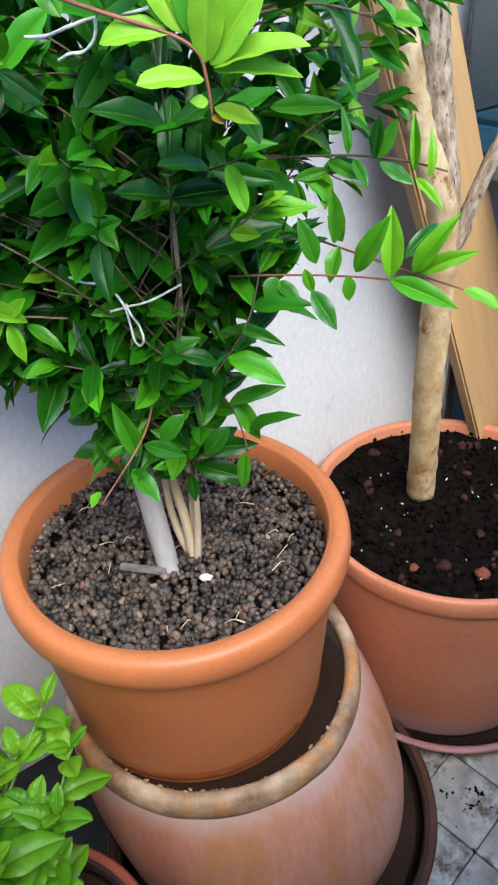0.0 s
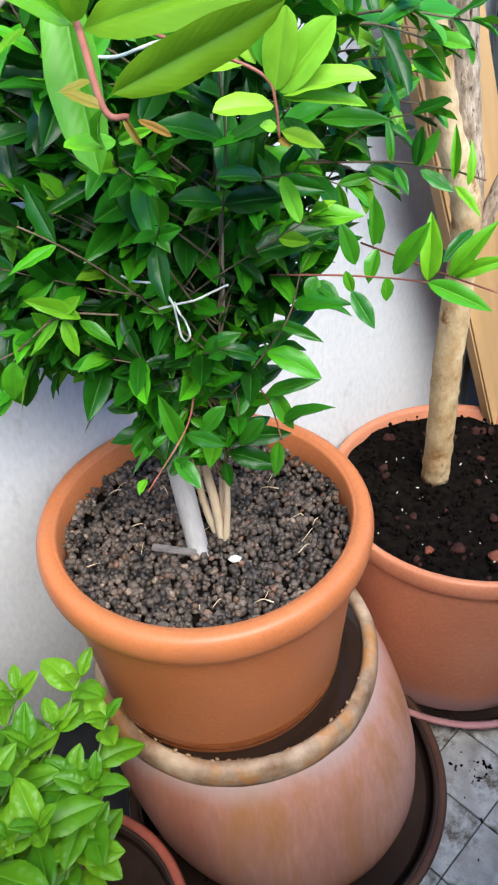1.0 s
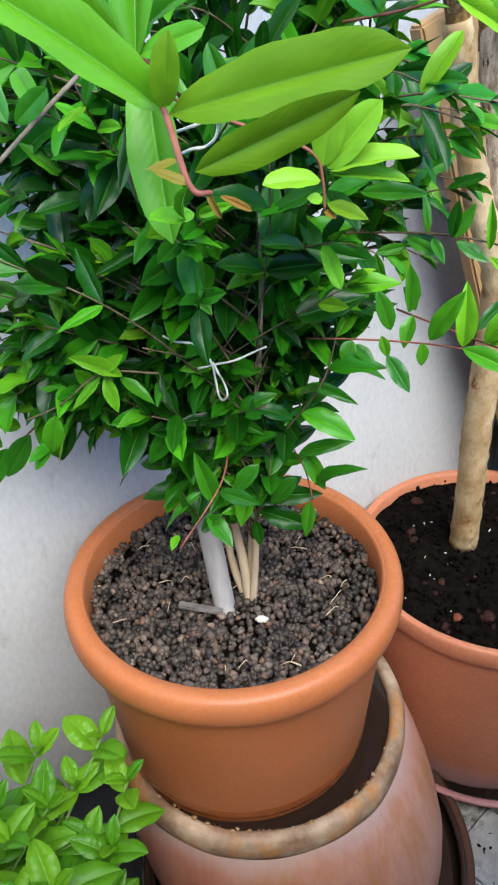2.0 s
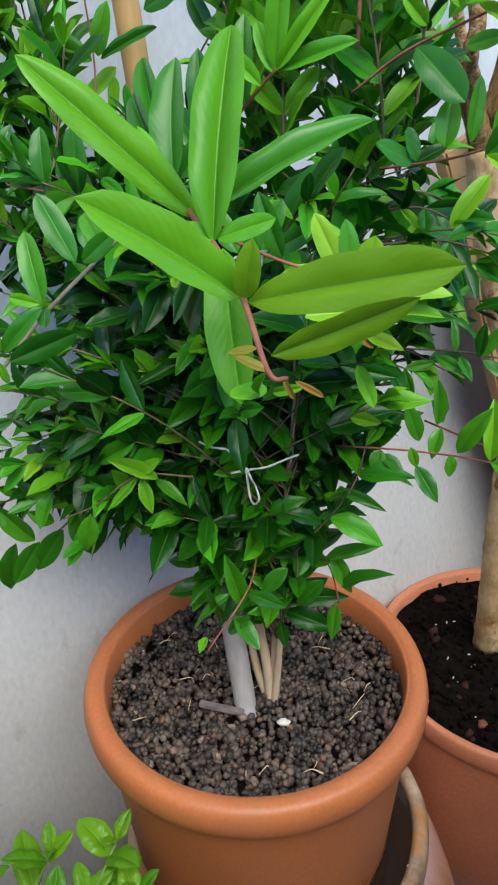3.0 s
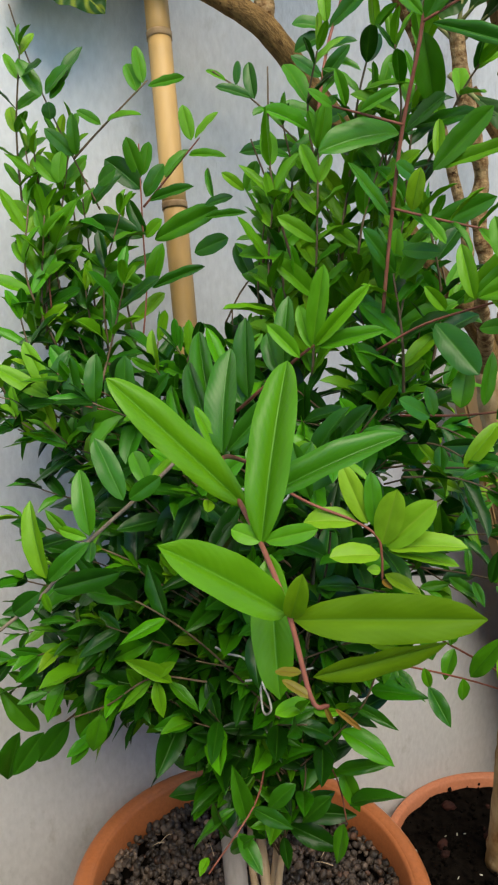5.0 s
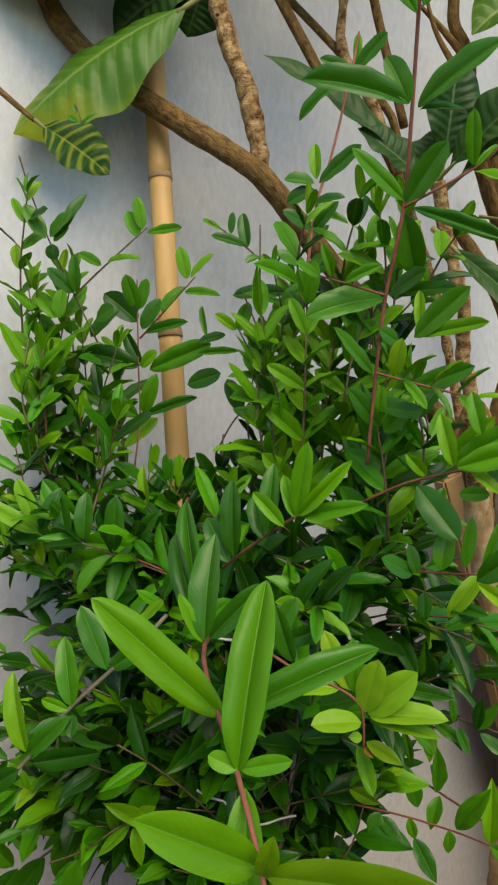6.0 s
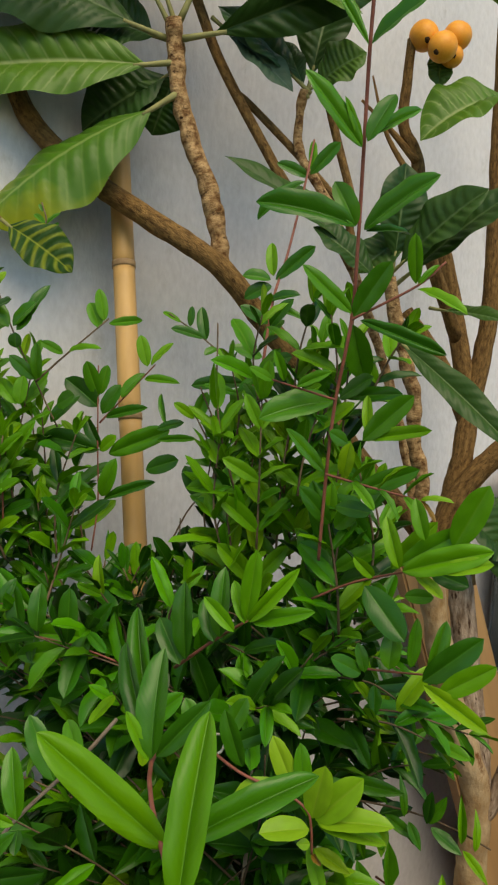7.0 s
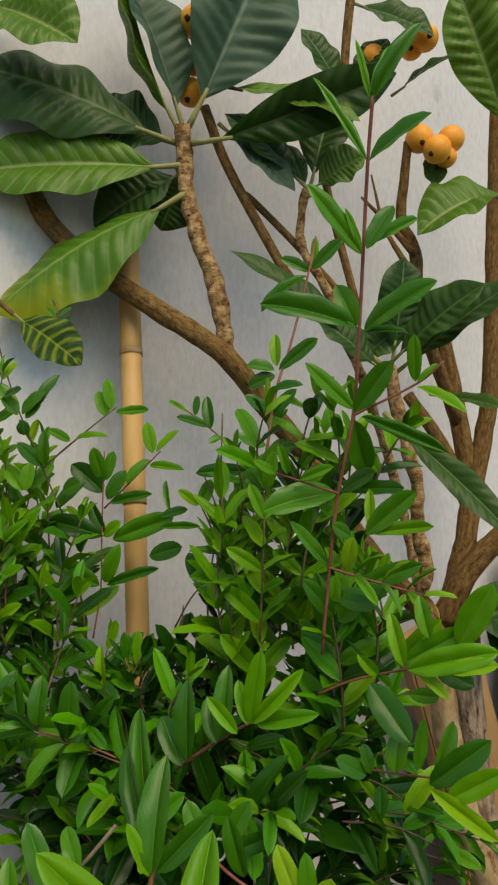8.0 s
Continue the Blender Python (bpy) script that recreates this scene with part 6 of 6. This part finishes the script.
# ---- glass case, tray and bin in the corner ----
ct = Matrix.Rotation(radians(TURN), 4, "Z")
stand = thing("glass_case", "glass case with a blue tray on a dark stand", "glass case", by_wall(0.555, 0.02))
for x in (0.035, 0.5):
    for y in (-0.02, -0.26):
        part("leg", box("case_leg", (0.02, 0.02, 0.72), 0.002), STEEL, stand, at=ct @ pose(x, y, 0.36))
part("shelf", box("case_shelf", (0.52, 0.28, 0.02), 0.003), GREY, stand, at=ct @ pose(0.26, -0.14, 0.73))
part("tray", box("case_tray", (0.5, 0.26, 0.045), 0.008), BLUE, stand, "blue plastic tray", at=ct @ pose(0.26, -0.14, 0.764))
for x, y, a, b in ((0.012, -0.14, 0.006, 0.25), (0.508, -0.14, 0.006, 0.25), (0.26, -0.262, 0.49, 0.006)):
    part("pane", box("case_pane", (a, b, 0.3), 0.001), GLASS, stand, "greenish glass pane", at=ct @ pose(x, y, 0.938))
part("back", box("case_back", (0.49, 0.008, 0.3), 0.001), GREY, stand, "dark back panel", at=ct @ pose(0.26, -0.012, 0.938))
bin_ob = thing("waste_bin", "black plastic bin behind the tree pot", "bin", by_wall(0.725, 0.12))
part("body", lathe("bin_body", [(0.0, 0.0), (0.08, 0.0), (0.084, 0.006), (0.094, 0.5), (0.097, 0.515), (0.095, 0.53)], 48), BLACK, bin_ob)
part("lid", lathe("bin_lid", [(0.099, 0.515), (0.099, 0.53), (0.09, 0.56), (0.06, 0.6), (0.02, 0.62), (0.0, 0.622)], 48), BLACK, bin_ob, "domed black lid")
for k, word in enumerate(("V", "E")):
    tx = bpy.data.curves.new("letter", "FONT")
    tx.body, tx.size, tx.extrude = word, 0.03, 0.0006
    tx.materials.append(LETTER)
    ob = new("letter", tx)
    ob.parent = bin_ob
    az = radians(200 + 14 * k)
    ob.matrix_basis = Matrix.Translation((0.0945 * math.cos(az), 0.0945 * math.sin(az), 0.4)) @ Matrix.Rotation(az + math.pi / 2, 4, "Z") @ Matrix.Rotation(radians(90), 4, "X")

# ---- mint ----
def mint_plant():
    saucer("plant_saucer", "reddish clay saucer, wet inside, under the mint pot", (-0.145, -0.288, 0.17), 0.138, 0.03, SAUCER_RED, SAUCER_DARK)
    pot("plant_pot", "small terracotta pot with a mint plant", (-0.172, -0.295, 0.177), 0.085, 0.065, 0.1, 0.006, 0.018, TERRA_DULL)
    pot("plant_pot", "plain terracotta pot carrying the mint saucer", (-0.156, -0.293, 0.0), 0.1, 0.09, 0.17, 0.006, 0.02, TERRA_DULL)
    earth = new("soil", disc("mint_soil", 0.074, 9.0, 0.003, None, 10, 32))
    earth.location = (-0.172, -0.295, 0.262)
    earth.data.materials.append(SOIL)
    tagged(earth, "brown crumbly soil in the mint pot", "soil", "", "stuff")
    mint = thing("mint_plant", "bright green mint with toothed leaves in a small pot", "plant", (-0.172, -0.295, 0.262))
    mi = Matrix.Translation((0.172, 0.295, -0.262))
    shapes = [raw("mint_leaf", *blade(1.0, 0.46 + 0.04 * k, 28, 8, 0.14, 0.1 + 0.25 * k, 0.8, 0.9, 0.08, 0.03, 7, 0.012, 0.2 * (k - 1.5), k, full=2.2, dome=0.2)) for k in range(4)]

    def sprout(top):
        top = Vector(top)
        a = rnd(0, 6.283)
        foot = Vector((-0.172 + 0.05 * math.cos(a), -0.295 + 0.05 * math.sin(a), 0.26))
        mid = foot.lerp(top, 0.5) + Vector((rnd(-0.01, 0.01), rnd(-0.01, 0.01), 0.01))
        line = spline([foot, mid, top], 10)
        v, f = tube(line, 0.0018, 0.0012, 7)
        part("stem", raw("mint_stem", [mi @ q for q in v], f), MINT_STEM, mint)
        quarter = rnd(0, 3)
        for frac, ln in ((0.42, 0.036), (0.62, 0.04), (0.8, 0.04), (0.95, 0.032), (1.0, 0.02)):
            p = line[min(len(line) - 1, int(frac * (len(line) - 1)))]
            for s in (0, math.pi):
                lift = 0.25 + 1.1 * max(0, frac - 0.85) / 0.15
                way = Vector((math.cos(quarter + s), math.sin(quarter + s), lift))
                k = ln * rnd(1.15, 1.55)
                part("leaf", random.choice(shapes), MINT, mint, at=mi @ leaf_pose(p, way) @ Matrix.Diagonal((k, k, k, 1)))
            quarter += 1.57 + rnd(-0.2, 0.2)

    for x, y, z in ((-0.107, -0.141, 0.43), (-0.078, -0.171, 0.41), (-0.08, -0.22, 0.39), (-0.137, -0.208, 0.42), (-0.103, -0.279, 0.43), (-0.172, -0.147, 0.41),
                    (-0.105, -0.214, 0.38), (-0.085, -0.251, 0.35), (-0.13, -0.285, 0.42), (-0.129, -0.174, 0.40), (-0.181, -0.216, 0.42), (-0.2, -0.28, 0.4), (-0.22, -0.18, 0.4), (-0.15, -0.25, 0.44)):
        sprout((x, y, z + 0.018))


mint_plant()


# ---- string ----
knot = thing("string", "white flat string tied round the stems in a bow", "string", (0.02, -0.1, 0.81))
second = thing("string", "pale flat string tied round the upper twigs", "string", (0.045, -0.15, 0.97))


def strand(owner, points):
    line = spline([Vector(p) - owner.location for p in points], 8)
    v, f = tube(line, 0.00085, 0.00075, 8)
    c = [line[k // 8] for k in range(len(v))]
    part("strand", raw("strand", [m + (p - m) * (1 + 0.25 * noise.noise(p * 300)) for p, m in zip(v, c)], f), STRING, owner)


strand(knot, [(-0.013, -0.100, 0.834), (-0.004, -0.100, 0.830), (0.007, -0.101, 0.829), (0.014, -0.099, 0.821), (0.020, -0.102, 0.814)])
strand(knot, [(0.009, -0.100, 0.810), (0.020, -0.100, 0.813), (0.035, -0.101, 0.817), (0.047, -0.099, 0.822), (0.057, -0.102, 0.828)])
strand(knot, [(0.008, -0.103, 0.830), (0.015, -0.103, 0.824), (0.020, -0.104, 0.815), (0.021, -0.102, 0.802), (0.023, -0.105, 0.792), (0.025, -0.101, 0.786), (0.029, -0.105, 0.793), (0.026, -0.100, 0.800), (0.024, -0.106, 0.810), (0.020, -0.100, 0.815)])
strand(second, [(0.010, -0.150, 0.969), (0.020, -0.150, 0.969), (0.031, -0.151, 0.972), (0.039, -0.149, 0.974), (0.046, -0.152, 0.975), (0.052, -0.148, 0.975), (0.061, -0.152, 0.976), (0.067, -0.147, 0.977)])
strand(second, [(0.044, -0.153, 0.975), (0.044, -0.153, 0.971), (0.042, -0.154, 0.966), (0.036, -0.152, 0.962), (0.031, -0.155, 0.962), (0.024, -0.151, 0.959)])

# ---- floor tiles ----
SIZE, JOINT, TILT_T = 0.0985, 0.0022, 49.5
tile_floor = tagged(new("floor"), "grey marbled square floor tiles with dirty joints", "floor", "", "structure")
tm = box("tile", (SIZE - JOINT, SIZE - JOINT, 0.012), 0.0008)
ta, tb = Vector((math.cos(radians(TILT_T)), math.sin(radians(TILT_T)), 0)), Vector((-math.sin(radians(TILT_T)), math.cos(radians(TILT_T)), 0))
corner = Vector((0.341, -0.043, 0))
rest = Heap()
cv = [tuple(v.co) for v in tm.vertices]
cf = [tuple(p.vertices) for p in tm.polygons]
near = 0
for i in range(-30, 31):
    for j in range(-30, 31):
        c = corner + ta * (SIZE * (i + 0.5)) + tb * (SIZE * (j + 0.5))
        if not WALL_D - 0.9 < c.dot(INTO) < WALL_D + 0.05:
            continue
        m = Matrix.Translation(c + Vector((0, 0, -0.0062 + rnd(-0.0004, 0.0003)))) @ Matrix.Rotation(radians(TILT_T) + rnd(-0.004, 0.004), 4, "Z")
        if -0.5 < c.x < 0.9 and -0.7 < c.y < 0.6 and near < 300:
            near += 1
            part("tile", tm, TILE, tile_floor, at=m)
        else:
            rest.put(cv, cf, None, m)
tagged(part("tile_field", rest.mesh("tile_field", False), TILE, tile_floor, "more of the same tiles"), kind="stuff")

# ---- black sheet for the shaded floor ----
# invented sheet: its black stands in for the deep shade along the wall
arc = [(0.057 + 0.23 * math.cos(radians(q)), 0.263 - 0.23 * math.sin(radians(q))) for q in range(100, 167, 6)]
outline = [by_wall(s, q) for s, q in [(-0.465, 0.004), (0.017, 0.004)] + arc + [(-0.465, 0.205)]]
n = len(outline)
sheet_mesh = raw("mat", [p + Vector((0, 0, 0.0005)) for p in outline] + [p + Vector((0, 0, 0.005)) for p in outline],
               [tuple(range(n - 1, -1, -1)), tuple(range(n, 2 * n))] + [(k, (k + 1) % n, n + (k + 1) % n, n + k) for k in range(n)], smooth=False)
sheet_ob = new("shade_sheet", sheet_mesh)
sheet_mesh.materials.append(BLACK)
tagged(sheet_ob, "thin black sheet added on the tiles in place of deep shade", "mat")

# ---- litter on the floor ----
litter = Heap()
for k in range(90):
    c = Vector((rnd(0.24, 0.6), rnd(-0.35, 0.12), 0.001))
    if k > 60:
        c = Vector((0.345 + random.gauss(0, 0.018), 0.03 + random.gauss(0, 0.012), 0.001))
    s = rnd(0.0006, 0.0025)
    v, f = random.choice(LUMPS)
    litter.put(v, f, None, Matrix.LocRotScale(c, Euler((rnd(0, 6), rnd(0, 6), rnd(0, 6))), (s * rnd(1, 2), s, s * 0.6)))
dirt = new("soil_crumbs", litter.mesh("floor_crumbs"))
dirt.data.materials.append(SOIL)
tagged(dirt, "black soil crumbs spilled on the tiles", "dirt", "", "stuff")
